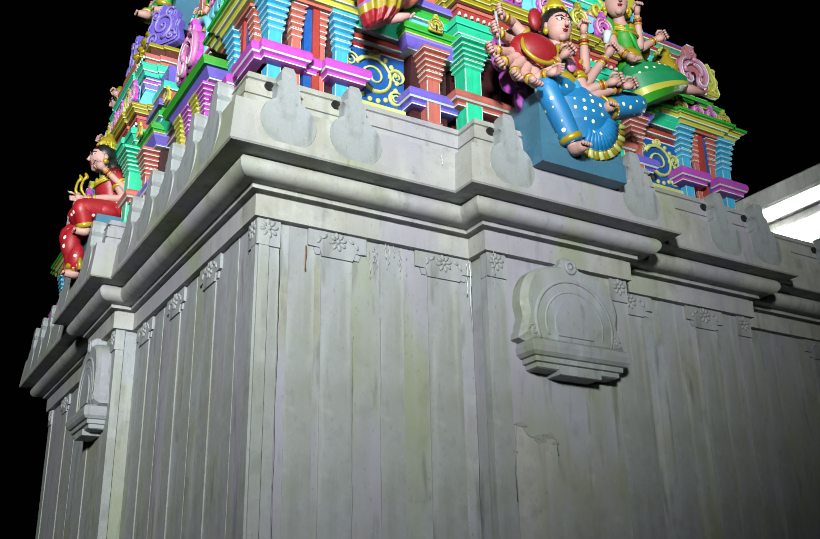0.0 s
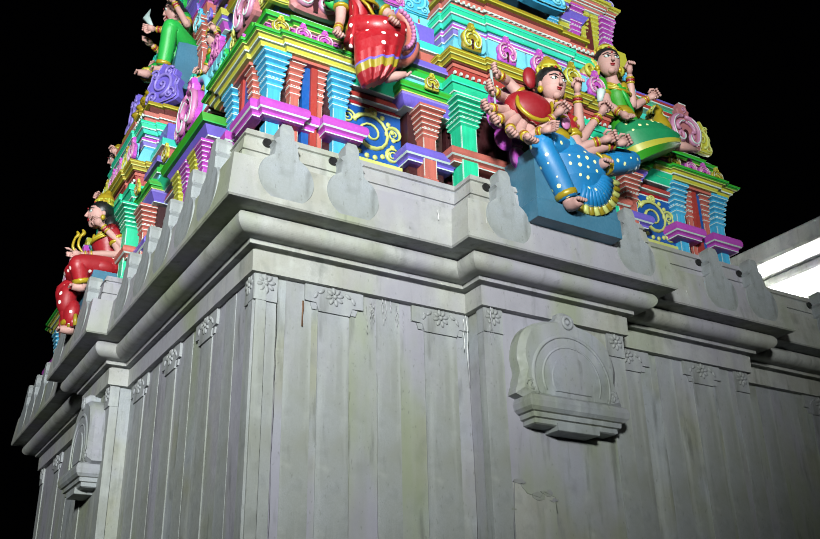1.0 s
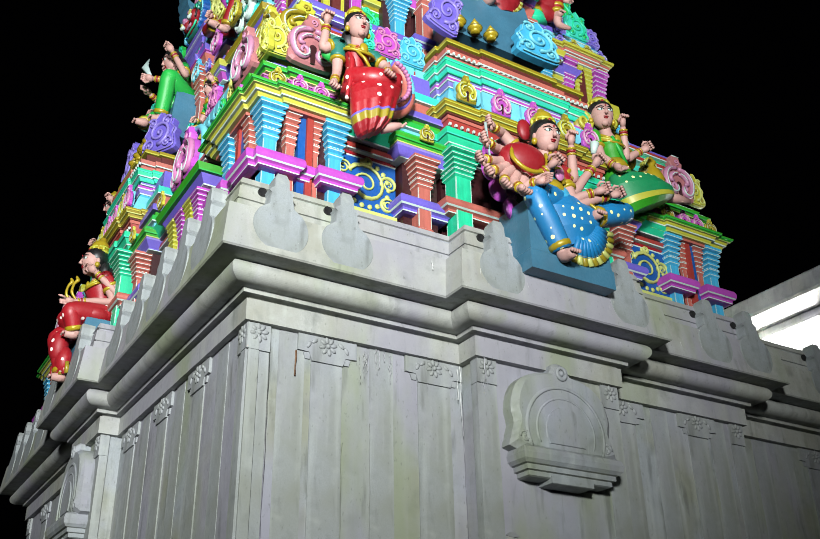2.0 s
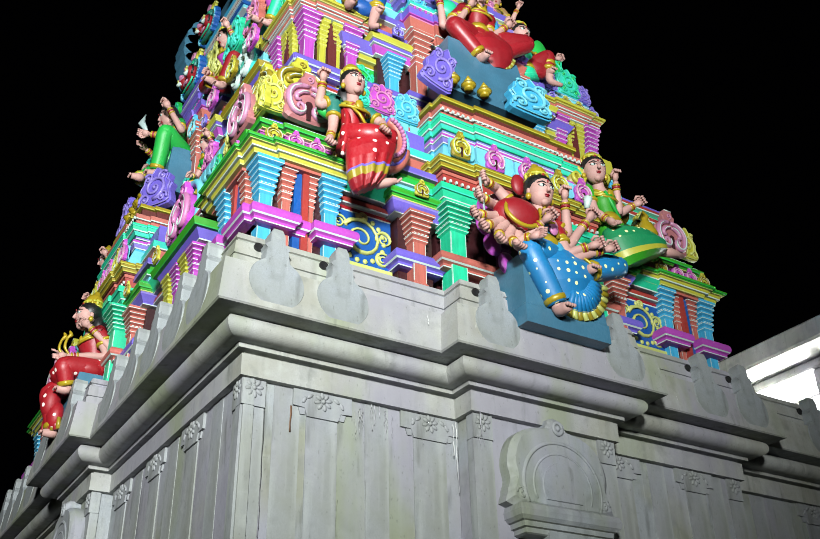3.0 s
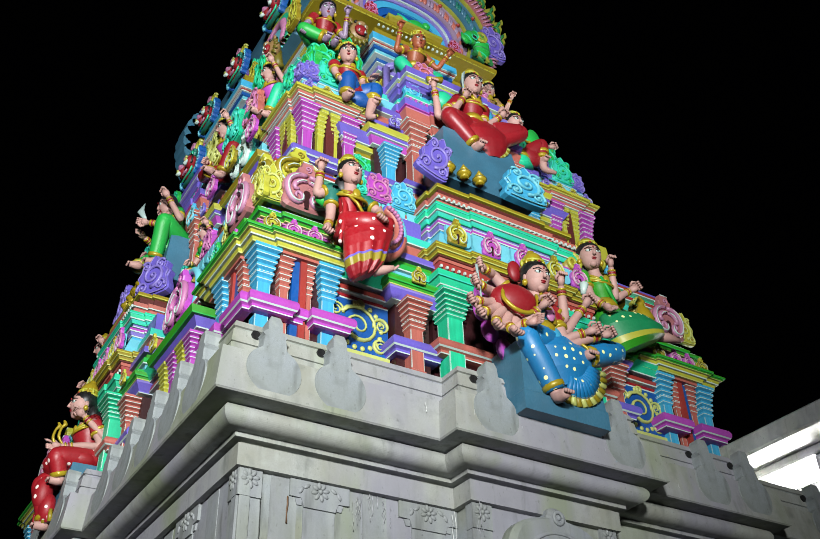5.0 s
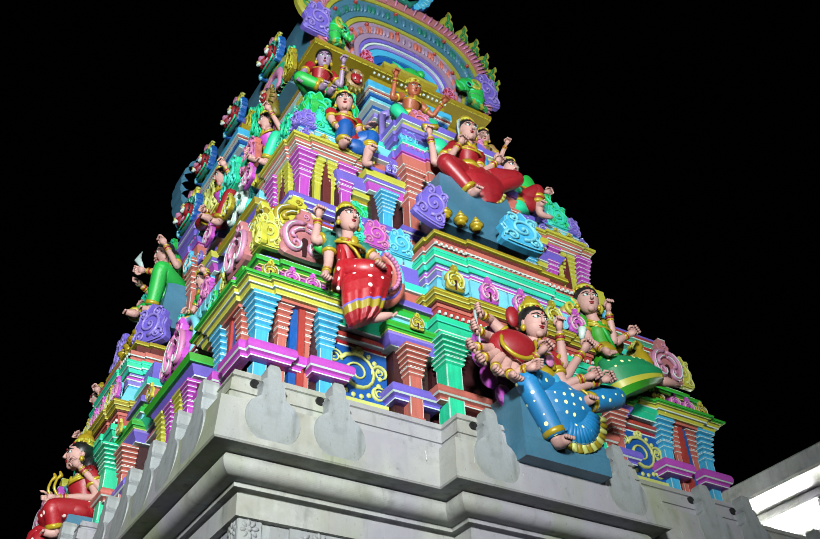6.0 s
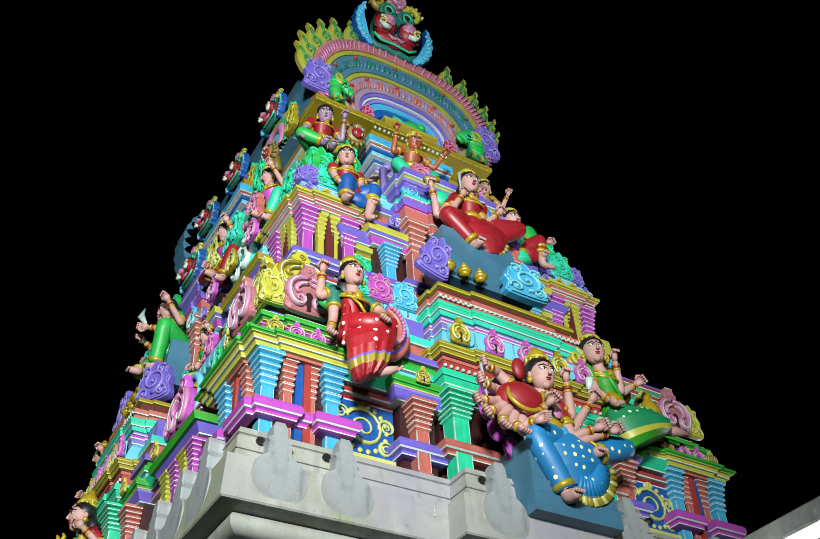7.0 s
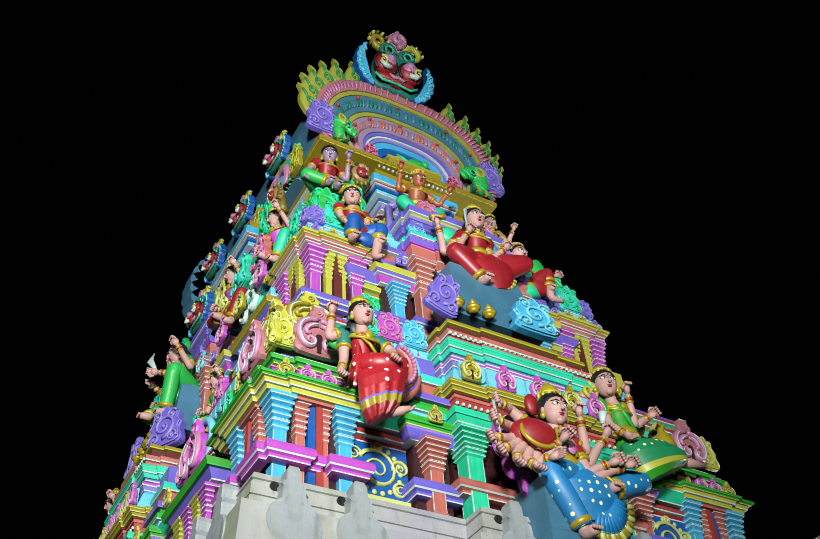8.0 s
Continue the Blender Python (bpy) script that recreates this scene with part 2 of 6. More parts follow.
CORNICE = [(-0.05, 3.975, STONE_PALE), (0.02, 3.975, STONE_PALE), (0.022, 4.118, STONE_PALE), (0.0, 4.12, STONE_PALE), (0.0, 4.135, STONE),
           (0.062, 4.137, STONE_PALE), (0.064, 4.166, STONE_PALE), (0.03, 4.167, STONE)] + TORUS + [(0.0, 4.31, STONE)]
PARAPET = [(0.0, 4.302, STONE), (0.30, 4.302, STONE_PALE), (0.31, 4.312, STONE_PALE), (0.275, 4.615, STONE_PALE), (0.20, 4.63, STONE_PALE), (0.195, 4.70, STONE),
           (0.18, 4.704, STONE), (0.18, 4.712, STONE_PALE), (0.192, 4.715, STONE_PALE), (0.18, 4.81, STONE_PALE), (0.165, 4.82, STONE), (0.165, 4.83, STONE_PALE),
           (0.18, 4.835, STONE_PALE), (0.16, 4.885, STONE_PALE), (-0.4, 4.89, STONE_PALE)]
part("wall", Form().loft(PLAN, [(-0.03, 0, STONE), (-0.03, 3.99, STONE)], STONE), base, "grey granite wall with lime streaks")
part("cornice", Form().loft(PLAN, CORNICE), base)
part("parapet", Form().loft(PLAN, PARAPET, STONE_PALE), base)

hall = thing("granite_hall", "lower granite hall wall adjoining the temple base", "building")
HALL = [(X1 + 0.02, Y0 + 0.2), (26.0, Y0 + 0.2), (26.0, 9.5), (X1 + 0.02, 9.5)]
part("wall", Form().loft(HALL, [(-0.03, 0, STONE), (-0.03, 3.98, STONE)], STONE), hall)
part("cornice", Form().loft(HALL, CORNICE), hall)
part("parapet", Form().loft(HALL, PARAPET, STONE_PALE), hall)


def ring(cx, cz, r, a0=0, a1=360, n=16, sx=1.0):
    return [(cx + sx * r * math.cos(radians(a0 + (a1 - a0) * i / n)), cz + r * math.sin(radians(a0 + (a1 - a0) * i / n))) for i in range(n + (abs(a1 - a0) < 360))]


# flat tablets along the parapet: a rounded foot and a narrow notched top
def merlon_mesh():
    half = ring(0, 0.18, 0.19, -88, 42, 12) + [(0.085, 0.35), (0.074, 0.44), (0.088, 0.455), (0.07, 0.48), (0.052, 0.49), (0.05, 0.56), (0.03, 0.60)]
    f = Form().plate(half + [(-x, z) for x, z in reversed(half)], 0.12, 0.008, STONE_BLUE, STONE_BLUE, 0.012)
    # Flat black disc; the shade inside a hole is put into its colour.
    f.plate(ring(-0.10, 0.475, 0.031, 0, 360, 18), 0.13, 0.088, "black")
    return f.mesh("merlon")


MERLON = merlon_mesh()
lean = 3.5
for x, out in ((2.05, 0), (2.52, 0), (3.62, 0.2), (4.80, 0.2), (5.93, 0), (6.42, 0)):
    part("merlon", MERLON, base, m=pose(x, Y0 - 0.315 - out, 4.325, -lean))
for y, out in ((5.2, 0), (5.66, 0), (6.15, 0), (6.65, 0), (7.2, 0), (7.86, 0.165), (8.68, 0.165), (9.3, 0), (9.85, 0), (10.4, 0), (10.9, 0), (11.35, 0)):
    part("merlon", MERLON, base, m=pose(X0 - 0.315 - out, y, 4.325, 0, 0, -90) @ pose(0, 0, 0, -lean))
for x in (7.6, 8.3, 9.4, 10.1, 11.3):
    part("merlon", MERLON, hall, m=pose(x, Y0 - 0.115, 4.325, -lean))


# shallow wall pilasters with a carved flower under the cornice
def pilaster_stone(w, flower, mat):
    f = Form()
    f.box(-w / 2, w / 2, -0.009, 0.06, 0, 3.80, mat, bevel=0.005)
    c = w / 2 + 0.07
    if not flower:
        return Form().box(-w / 2, w / 2, -0.003, 0.06, 0, 3.974, mat, bevel=0.002).mesh("wall_slab")
    c = w / 2 + (0.10 if w > 0.17 else 0.0)
    f.plate([(-w / 2, 3.80), (w / 2, 3.80), (min(c, w / 2 + 0.02), 3.855), (c, 3.86), (c, 3.974), (-c, 3.974), (-c, 3.86), (-min(c, w / 2 + 0.02), 3.855)], 0.06, -0.02, mat)
    for k in range(8):
        a = 2 * math.pi * k / 8 + w
        f.ball((0.042 * math.cos(a), -0.021, 3.915 + 0.042 * math.sin(a)), (0.026, 0.012, 0.014), mat, 8, 5, turn=Euler((0, -a, 0)).to_matrix())
    f.ball((0, -0.022, 3.915), (0.016, 0.016, 0.016), mat, 8, 5)
    for s in (-1, 1):
        if w < 0.17:
            continue
        for k in range(2):
            f.ball((s * (0.095 + 0.04 * k), -0.021, 3.935 - 0.03 * k), (0.028, 0.010, 0.013), mat, 8, 5, turn=Euler((0, s * (0.6 + 0.5 * k), 0)).to_matrix())
        f.plate([(s * (w / 2 + 0.03) - 0.016, 3.81), (s * (w / 2 + 0.03) + 0.016, 3.81), (s * (w / 2 + 0.03) + s * 0.03, 3.852), (s * (w / 2 + 0.03) - 0.016, 3.855)] if s > 0 else [(-w / 2 - 0.046, 3.81), (-w / 2 - 0.014, 3.81), (-w / 2 - 0.014, 3.855), (-w / 2 - 0.06, 3.852)], 0.06, -0.012, mat)
    return f.mesh("pilaster")


STRIPS = {(w, k): pilaster_stone(w, k, mt) for w, k, mt in ((0.16, True, STONE_SLAB), (0.22, True, STONE_SLAB), (0.26, True, STONE_SLAB), (0.18, False, STONE_SLAB))}
yf, yp = Y0 + 0.03, FY + 0.03
for x, y, key in ((2.065, yf, (0.16, True)), (2.30, yf, (0.18, False)), (2.545, yf, (0.22, True)), (2.95, yf, (0.18, False)), (3.36, yf, (0.26, True)), (3.66, yp, (0.16, True)),
                  (4.78, yp, (0.16, True)), (5.08, yf, (0.26, True)), (5.49, yf, (0.18, False)), (5.90, yf, (0.22, True)), (6.14, yf, (0.18, False)), (6.37, yf, (0.16, True))):
    part("pilaster", STRIPS[key], base, m=pose(x, y, 0))
xs, xp = X0 + 0.03, LX + 0.03
for y, x, key in ((5.15, xs, (0.16, True)), (5.52, xs, (0.18, False)), (5.95, xs, (0.22, True)), (6.35, xs, (0.18, False)), (6.72, xs, (0.22, True)), (7.15, xs, (0.18, False)), (7.55, xs, (0.26, True)),
                  (7.91, xp, (0.16, True)), (8.63, xp, (0.16, True)), (9.0, xs, (0.26, True)), (9.5, xs, (0.22, True)), (10.1, xs, (0.18, False)), (10.6, xs, (0.22, True)), (11.38, xs, (0.16, True))):
    part("pilaster", STRIPS[key], base, m=pose(x, y, 0, 0, 0, -90))
for k in range(6):
    part("pilaster", STRIPS[(0.26, True)] if k % 2 else STRIPS[(0.18, False)], hall, m=pose(6.9 + 0.75 * k, Y0 + 0.23, 0))


# a carved tablet on a bracket shelf
def niche(m):
    part("bracket", Form().loft(rect(0, 0.02, 0.20, 0.15), [(-0.01, 3.066, STONE_BLUE), (0.0, 3.07, STONE_BLUE), (0.0, 3.12, STONE_BLUE)], STONE_BLUE, STONE_BLUE), base, m=m)
    f = Form().loft(rect(0, 0.03, 0.40, 0.14), [(-0.02, 3.10, STONE_BLUE), (0.0, 3.108, STONE_BLUE), (0.0, 3.14, STONE), (0.025, 3.146, STONE_BLUE), (0.028, 3.18, STONE), (0.05, 3.186, STONE_BLUE),
                                                (0.075, 3.21, STONE_BLUE), (0.085, 3.25, STONE_BLUE), (0.07, 3.29, STONE_BLUE), (0.03, 3.31, STONE_BLUE)], STONE_BLUE, STONE_BLUE)
    part("shelf", f, base, m=m)
    f = Form()
    o = [(-0.44, 3.29), (0.44, 3.29), (0.50, 3.38), (0.47, 3.48), (0.49, 3.60), (0.45, 3.74), (0.36, 3.84), (0.20, 3.90), (0.09, 3.92), (0.07, 3.98), (0.0, 4.00)]
    o += [(-x, z) for x, z in reversed(o[2:-1])]
    f.plate(rounded(o, 3), 0.14, -0.10, STONE_BLUE, STONE_BLUE, 0.05)
    for r, w in ((0.34, 0.022), (0.255, 0.014)):
        f.tube([(x * 1.12, -0.096, z) for x, z in ring(0, 3.46, r, -24, 204, 28)], w, STONE_BLUE, 8, None, 0.6)
    f.plate([(x * 1.05, z) for x, z in ring(0, 3.45, 0.20, -30, 210, 20)], -0.05, -0.112, STONE_BLUE, STONE_BLUE, 0.03)
    for s in (-1, 1):
        f.tube([(s * (0.40 + 0.05 * math.cos(k * 0.7) * (1 - k / 14)), -0.098, 3.38 + 0.05 * math.sin(k * 0.7) * (1 - k / 14)) for k in range(13)], 0.012, STONE_BLUE, 6)
    f.tube([(x, -0.105, z) for x, z in ring(0, 3.91, 0.045, 0, 360, 14)] + [(0.045, -0.105, 3.91)], 0.016, STONE_BLUE, 6)
    f.ball((0, -0.105, 3.91), (0.02, 0.02, 0.02), STONE_BLUE, 8, 6)
    part("carved_tablet", f, base, "bluish granite tablet carved with an arch", m=m)


niche(pose(XC + 0.01, FY - 0.02, 0.22) @ Matrix.Diagonal((0.90, 0.75, 0.95, 1)))
niche(pose(LX - 0.02, YC, 0.20, 0, 0, -90) @ Matrix.Diagonal((0.72, 0.75, 0.95, 1)))

# a mortar repair low on the wall, lime drips, rust under an iron pin, cracks along joints
part("mortar_patch", Form().plate([(-0.02, 1.4), (0.34, 1.4), (0.33, 2.72), (0.24, 2.75), (0.2, 2.71), (0.1, 2.73), (0.03, 2.80), (-0.01, 2.79)], 0.02, -0.006, STONE_PALE, STONE), base, m=pose(3.76, FY + 0.03, 0))
LIME = granite("lime_drip", "e4e6e2", 0.1, "d0d2cc")
RUST = granite("rust_stain", "6a4a30", 0.2, "5a3c28")


def seam(pts, r, mat, name, y):
    f = Form()
    f.tube([(x, y, z) for x, z in pts], [r * random.uniform(0.5, 1.3) for _ in pts], mat, 5, None, 0.5)
    part(name, f, base)


seam([(3.74, 2.3), (3.735, 2.5), (3.76, 2.79), (3.79, 2.80), (3.86, 2.73), (3.96, 2.71), (4.0, 2.75), (4.09, 2.72), (4.10, 2.62)], 0.007, CRACK, "crack", FY + 0.024)
for x, y, z1 in ((2.147, Y0 + 0.016, 3.79), (3.575, Y0 - 0.0, 3.78), (2.665, Y0 + 0.028, 3.3), (2.86, Y0 + 0.02, 3.45)):
    n = 26
    seam([(x + random.uniform(-0.004, 0.004), 1.2 + (z1 - 1.2) * k / n) for k in range(n + 1)], 0.004, CRACK, "crack", y)
for x, y, z1, ln in ((3.555, Y0 - 0.02, 3.96, 0.5), (3.53, Y0 - 0.02, 3.93, 0.22), (2.9, Y0 + 0.016, 3.97, 0.1), (2.93, Y0 + 0.016, 3.97, 0.14), (2.97, Y0 + 0.016, 3.97, 0.08), (3.62, FY - 0.02, 3.97, 0.16),
                      (3.17, Y0 - 0.30, 4.56, 0.07), (5.02, Y0 - 0.295, 4.5, 0.16), (5.1, Y0 - 0.295, 4.45, 0.12)):
    n = 6
    seam([(x + random.uniform(-0.006, 0.006), z1 - ln * k / n) for k in range(n + 1)], 0.006, LIME, "lime_drip", y)
seam([(2.325, 3.85), (2.327, 3.80), (2.322, 3.74), (2.324, 3.68)], 0.011, RUST, "rust_stain", Y0 + 0.018)

for k in range(26):
    x = random.uniform(2.75, 3.5) if k % 3 else random.uniform(3.6, 3.74)
    z1, ln, n = random.uniform(3.9, 3.97), random.uniform(0.04, 0.22), 6
    seam([(x + random.uniform(-0.008, 0.008), z1 - ln * q / n) for q in range(n + 1)], random.uniform(0.0015, 0.004), LIME, "lime_drip", (Y0 if x < 3.55 else FY) + 0.012)
for k in range(16):
    x, z1 = random.uniform(1.9, 5.9), random.uniform(4.42, 4.58)
    out = 0.2 if 3.3 < x < 5.1 else 0.0
    seam([(x, z1), (x + random.uniform(-0.02, 0.02), z1 - random.uniform(0.03, 0.10))], 0.0025, LIME, "lime_drip", Y0 - 0.292 - out - (4.5 - z1) * 0.1)
for x, z, w in ((3.80, 2.80, 0.05), (3.95, 2.715, 0.06), (4.03, 2.745, 0.05), (4.08, 2.70, 0.03), (3.74, 2.62, 0.02)):
    o = [(x + w * random.uniform(0.7, 1.2) * math.cos(a), z + 0.4 * w * random.uniform(0.5, 1.3) * math.sin(a)) for a in [2 * math.pi * q / 11 for q in range(11)]]
    part("broken_mortar", Form().plate(o, 0.02, -0.010, CRACK), base, m=pose(0, FY + 0.03, 0))

# ---------------------------------------------------------------- white building beyond
lit = thing("white_building", "whitewashed flat-roofed building lit by its own lamp", "building")
part("roof_slab", Form().box(10.0, 22, 2.0, 24, 6.68, 6.96, WHITEWASH, bevel=0.03), lit)
part("beam", Form().box(10.5, 10.8, 2.0, 24, 6.56, 6.679, WHITEWASH, bevel=0.02), lit)
part("beam", Form().box(11.6, 11.9, 2.0, 24, 6.42, 6.679, WHITEWASH), lit)
part("wall", Form().box(13.0, 13.3, 2.0, 24, 0, 6.679, WHITEWASH), lit)
for y in (4.4, 5.5, 6.6, 7.7, 8.8, 9.9):
    part("column", Form().box(10.55, 10.75, y, y + 0.2, 0, 6.558, WHITEWASH, bevel=0.015), lit)
lamp = bpy.data.lights.new("hall_lamp", "AREA")
lamp.energy, lamp.size, lamp.color = 1500, 1.2, (1, 1, 0.97)
hl = new("hall_lamp", lamp)
hl.matrix_world = look((12.2, 7.5, 5.0), (11.9, 7.5, 8))


# ---------------------------------------------------------------- tower: courses, pilasters, ornaments
tower = thing("temple_tower", "painted plaster temple tower in many bright colours", "tower")


def courses(z, rows):
    """A profile of painted courses: (paint, outward or (low, high), height, pin line under it or '')."""
    out = []
    for paint_name, o, h, *pin in rows:
        lo, hi = o if isinstance(o, tuple) else (o, o)
        if pin:
            out += [(lo, z, pin[0]), (lo + 0.002, z + min(0.011, h * 0.35), paint_name)]
        else:
            out.append((lo, z, paint_name))
        out.append((hi, z + h, paint_name))
        z += h
    return out


def cut(prof):
    """The step between two courses takes the paint of the one that stands out further."""
    fixed = []
    for a, b in zip(prof, prof[1:] + [prof[-1]]):
        fixed.append((a[0], a[1], b[2] if b[1] - a[1] < 1e-6 and b[0] > a[0] else a[2]))
    return fixed


def block(name, poly, z, rows, cap="maroon", label=""):
    return part(name, Form().loft(poly, cut(courses(z, rows)), cap, None), tower, label)


MESHES = {}


def shared(key, make):
    if key not in MESHES:
        MESHES[key] = make().mesh(key[0])
    return MESHES[key]


def pilaster_form(a, b, start):
    """A square pilaster of unit height: a plain shaft, and from start upwards a stack of flaring capitals."""
    f = Form()
    prof = [(0.95, 0, a), (0.95, 0.05, b), (0.82, 0.06, a), (0.82, start, a)]
    steps = ((1.02, 0.80), (1.10, 0.78), (1.20, 0.84), (1.32, 0.94), (1.48, 1.06), (1.70, 1.70))
    h = (1 - start) / len(steps)
    for k, (wide, neck) in enumerate(steps):
        z = start + k * h
        prof += [(wide, z + h * 0.36, b), (wide + 0.01, z + h * 0.50, a), (wide, z + h * 0.84, a)]
        prof.append((neck, z + h if k == len(steps) - 1 else z + h * 0.90, a))
        if k < len(steps) - 1:
            prof.append((neck * 0.98, z + h, a))
    f.loft(rect(0, 0, 0.001, 0.001), prof, a)
    for k in range(4):
        m = pose(0, 0, 0, 0, 0, 90 * k)
        for j in range(4):
            f.box(-0.86 + 0.48 * j, -0.60 + 0.48 * j, -1.15, -1.06, start + h * 1.58, start + h * 1.76, b, m)
        for e in (-0.80, 0.74):
            f.box(e, e + 0.06, -0.835, -0.8, 0.07, start - 0.01, b, m)
    return f


def pilaster(m, x, y, z0, z1, w, a, b="white", start=0.60):
    me = shared(("pilaster", a, b, start), lambda: pilaster_form(a, b, start))
    return part("pilaster", me, tower, m=m @ pose(x, y, z0) @ Matrix.Diagonal((w, w, z1 - z0, 1)))


def spiral(cx, cz, r, turns, a0, s=1, n=22, inner=0.12):
    pts = []
    for i in range(n + 1):
        k = i / n
        rr = r * (1 - (1 - inner) * k)
        a = radians(a0) + s * turns * 2 * math.pi * k
        pts.append((cx + rr * math.cos(a), cz + rr * math.sin(a)))
    return pts


def kudu_form(a, b, c):
    """A ram's-horn ornament, one wide: two horns that coil inwards round a small hollow, a block and a tip above."""
    f = Form()
    o = [(-0.40, -0.03), (0.40, -0.03), (0.50, 0.16), (0.47, 0.30), (0.52, 0.48), (0.44, 0.68), (0.26, 0.80), (0.12, 0.84)]
    f.plate(rounded(o + [(-x, z) for x, z in reversed(o[2:])]), 0.13, -0.03, a, a, 0.05)
    for s in (-1, 1):
        p = [(0.03, 0.80), (0.20, 0.77), (0.36, 0.66), (0.44, 0.48), (0.42, 0.28), (0.34, 0.12), (0.20, 0.07), (0.10, 0.16), (0.11, 0.28), (0.20, 0.33), (0.25, 0.25), (0.20, 0.20)]
        q, r = glide([(s * x, -0.05, z) for x, z in p], [0.05, 0.068, 0.075, 0.075, 0.07, 0.065, 0.055, 0.05, 0.046, 0.04, 0.034, 0.02], 2)
        f.tube(q, r, b, 6)
        q, r = glide([(s * x, -0.105, z) for x, z in p[1:9]], [0.010] + [0.021] * 6 + [0.012], 2)
        f.tube(q, r, "white", 5)
        q, r = glide([(s * x, -0.06, z) for x, z in ((0.02, 0.64), (0.16, 0.62), (0.28, 0.50), (0.27, 0.40), (0.18, 0.40))], [0.03, 0.058, 0.062, 0.05, 0.03], 2)
        f.tube(q, r, b, 6)
        q, r = glide([(s * x, -0.108, z) for x, z in ((0.04, 0.64), (0.16, 0.61), (0.27, 0.50))], [0.010, 0.018, 0.010], 2)
        f.tube(q, r, "white", 5)
    f.plate(ring(0, 0.36, 0.075, 0, 180, 8) + [(-0.04, -0.02), (0.04, -0.02)], 0.02, -0.05, "maroon", "maroon")
    f.plate([(-0.17, 0.84), (0.17, 0.84), (0.21, 0.98), (0.14, 1.02), (0.11, 1.18), (-0.11, 1.18), (-0.14, 1.02), (-0.21, 0.98)], 0.12, -0.05, a, a, 0.03)
    f.tube([(x, -0.06, z) for x, z in spiral(0, 0.99, 0.085, 1.3, -90, 1, 14)], 0.018, b, 5)
    f.tube([(-0.12, -0.05, 1.16), (0.12, -0.05, 1.16)], 0.014, "white", 5)
    return f


def scroll_form(a, b, c):
    """A leafy comma of curls, one wide, that closes a roof's corner."""
    f = Form()
    o = [(-0.42, 0.0), (0.42, 0.0), (0.5, 0.2), (0.44, 0.42), (0.5, 0.58), (0.36, 0.74), (0.38, 0.9), (0.16, 1.0), (0.0, 1.18), (-0.16, 1.0), (-0.36, 0.92), (-0.4, 0.72), (-0.5, 0.55), (-0.42, 0.4), (-0.5, 0.18)]
    f.plate(rounded(o), 0.18, -0.04, a, a, 0.06)
    for cx, cz, r, a0, s in ((0.0, 0.52, 0.36, -90, 1), (-0.27, 0.2, 0.17, 200, -1), (0.28, 0.18, 0.16, -20, 1), (0.22, 0.82, 0.15, 30, 1), (-0.22, 0.84, 0.14, 150, -1)):
        p = spiral(cx, cz, r, 1.6, a0, s, 24)
        f.tube([(x, -0.06, z) for x, z in p], [0.06 * (0.5 + r) - 0.0012 * i for i in range(25)], b, 5)
        f.ball((cx, -0.06, cz), (0.05, 0.05, 0.05), c, 7, 5)
    edge = rounded([(x * 0.93, 0.5 + (z - 0.5) * 0.93) for x, z in o])
    f.tube([(x, -0.035, z) for x, z in edge], 0.016, b, 5)
    return f


def pot_form(a, b):
    f = Form()
    prof = [(0.30, 0), (0.34, 0.06), (0.2, 0.12), (0.36, 0.2), (0.5, 0.34), (0.5, 0.48), (0.36, 0.62), (0.18, 0.68), (0.3, 0.74), (0.3, 0.8), (0.14, 0.86), (0.18, 0.98), (0.12, 1.1), (0.02, 1.3)]
    f.tube([(0, 0, z) for r, z in prof], [r for r, z in prof], a, 12)
    f.tube([(0, 0, z) for z in (0.36, 0.39, 0.43, 0.46)], [0.49, 0.53, 0.53, 0.49], b, 12)
    return f


def kudu(m, x, y, z, w, a, b="white", c="yellow", h=None):
    return part("kudu_ornament", shared(("kudu_ornament", a, b, c), lambda: kudu_form(a, b, c)), tower, m=m @ pose(x, y, z) @ Matrix.Diagonal((w, w, h or w, 1)))


def scroll(m, x, y, z, w, a, b, c="white", h=None, tip=0):
    c = b if c == "white" else c
    return part("scroll_ornament", shared(("scroll_ornament", a, b, c), lambda: scroll_form(a, b, c)), tower, m=m @ pose(x, y, z, 0, tip) @ Matrix.Diagonal((w, w, h or w, 1)))


def pot(m, x, y, z, w, a="gilt", b="ochre"):
    return part("pot_finial", shared(("pot_finial", a, b), lambda: pot_form(a, b)), tower, m=m @ pose(x, y, z) @ Matrix.Diagonal((w, w, w, 1)))


def beads(m, x0, x1, y, z, size, step, color):
    f = Form()
    n = max(2, int((x1 - x0) / step))
    for i in range(n + 1):
        x = x0 + (x1 - x0) * i / n
        f.box(x - size * 0.32, x + size * 0.32, y - size * 0.35, y + 0.01, z - size / 2, z + size / 2, color, m, size * 0.15)
    tagged(part("bead_course", f, tower), kind="stuff")


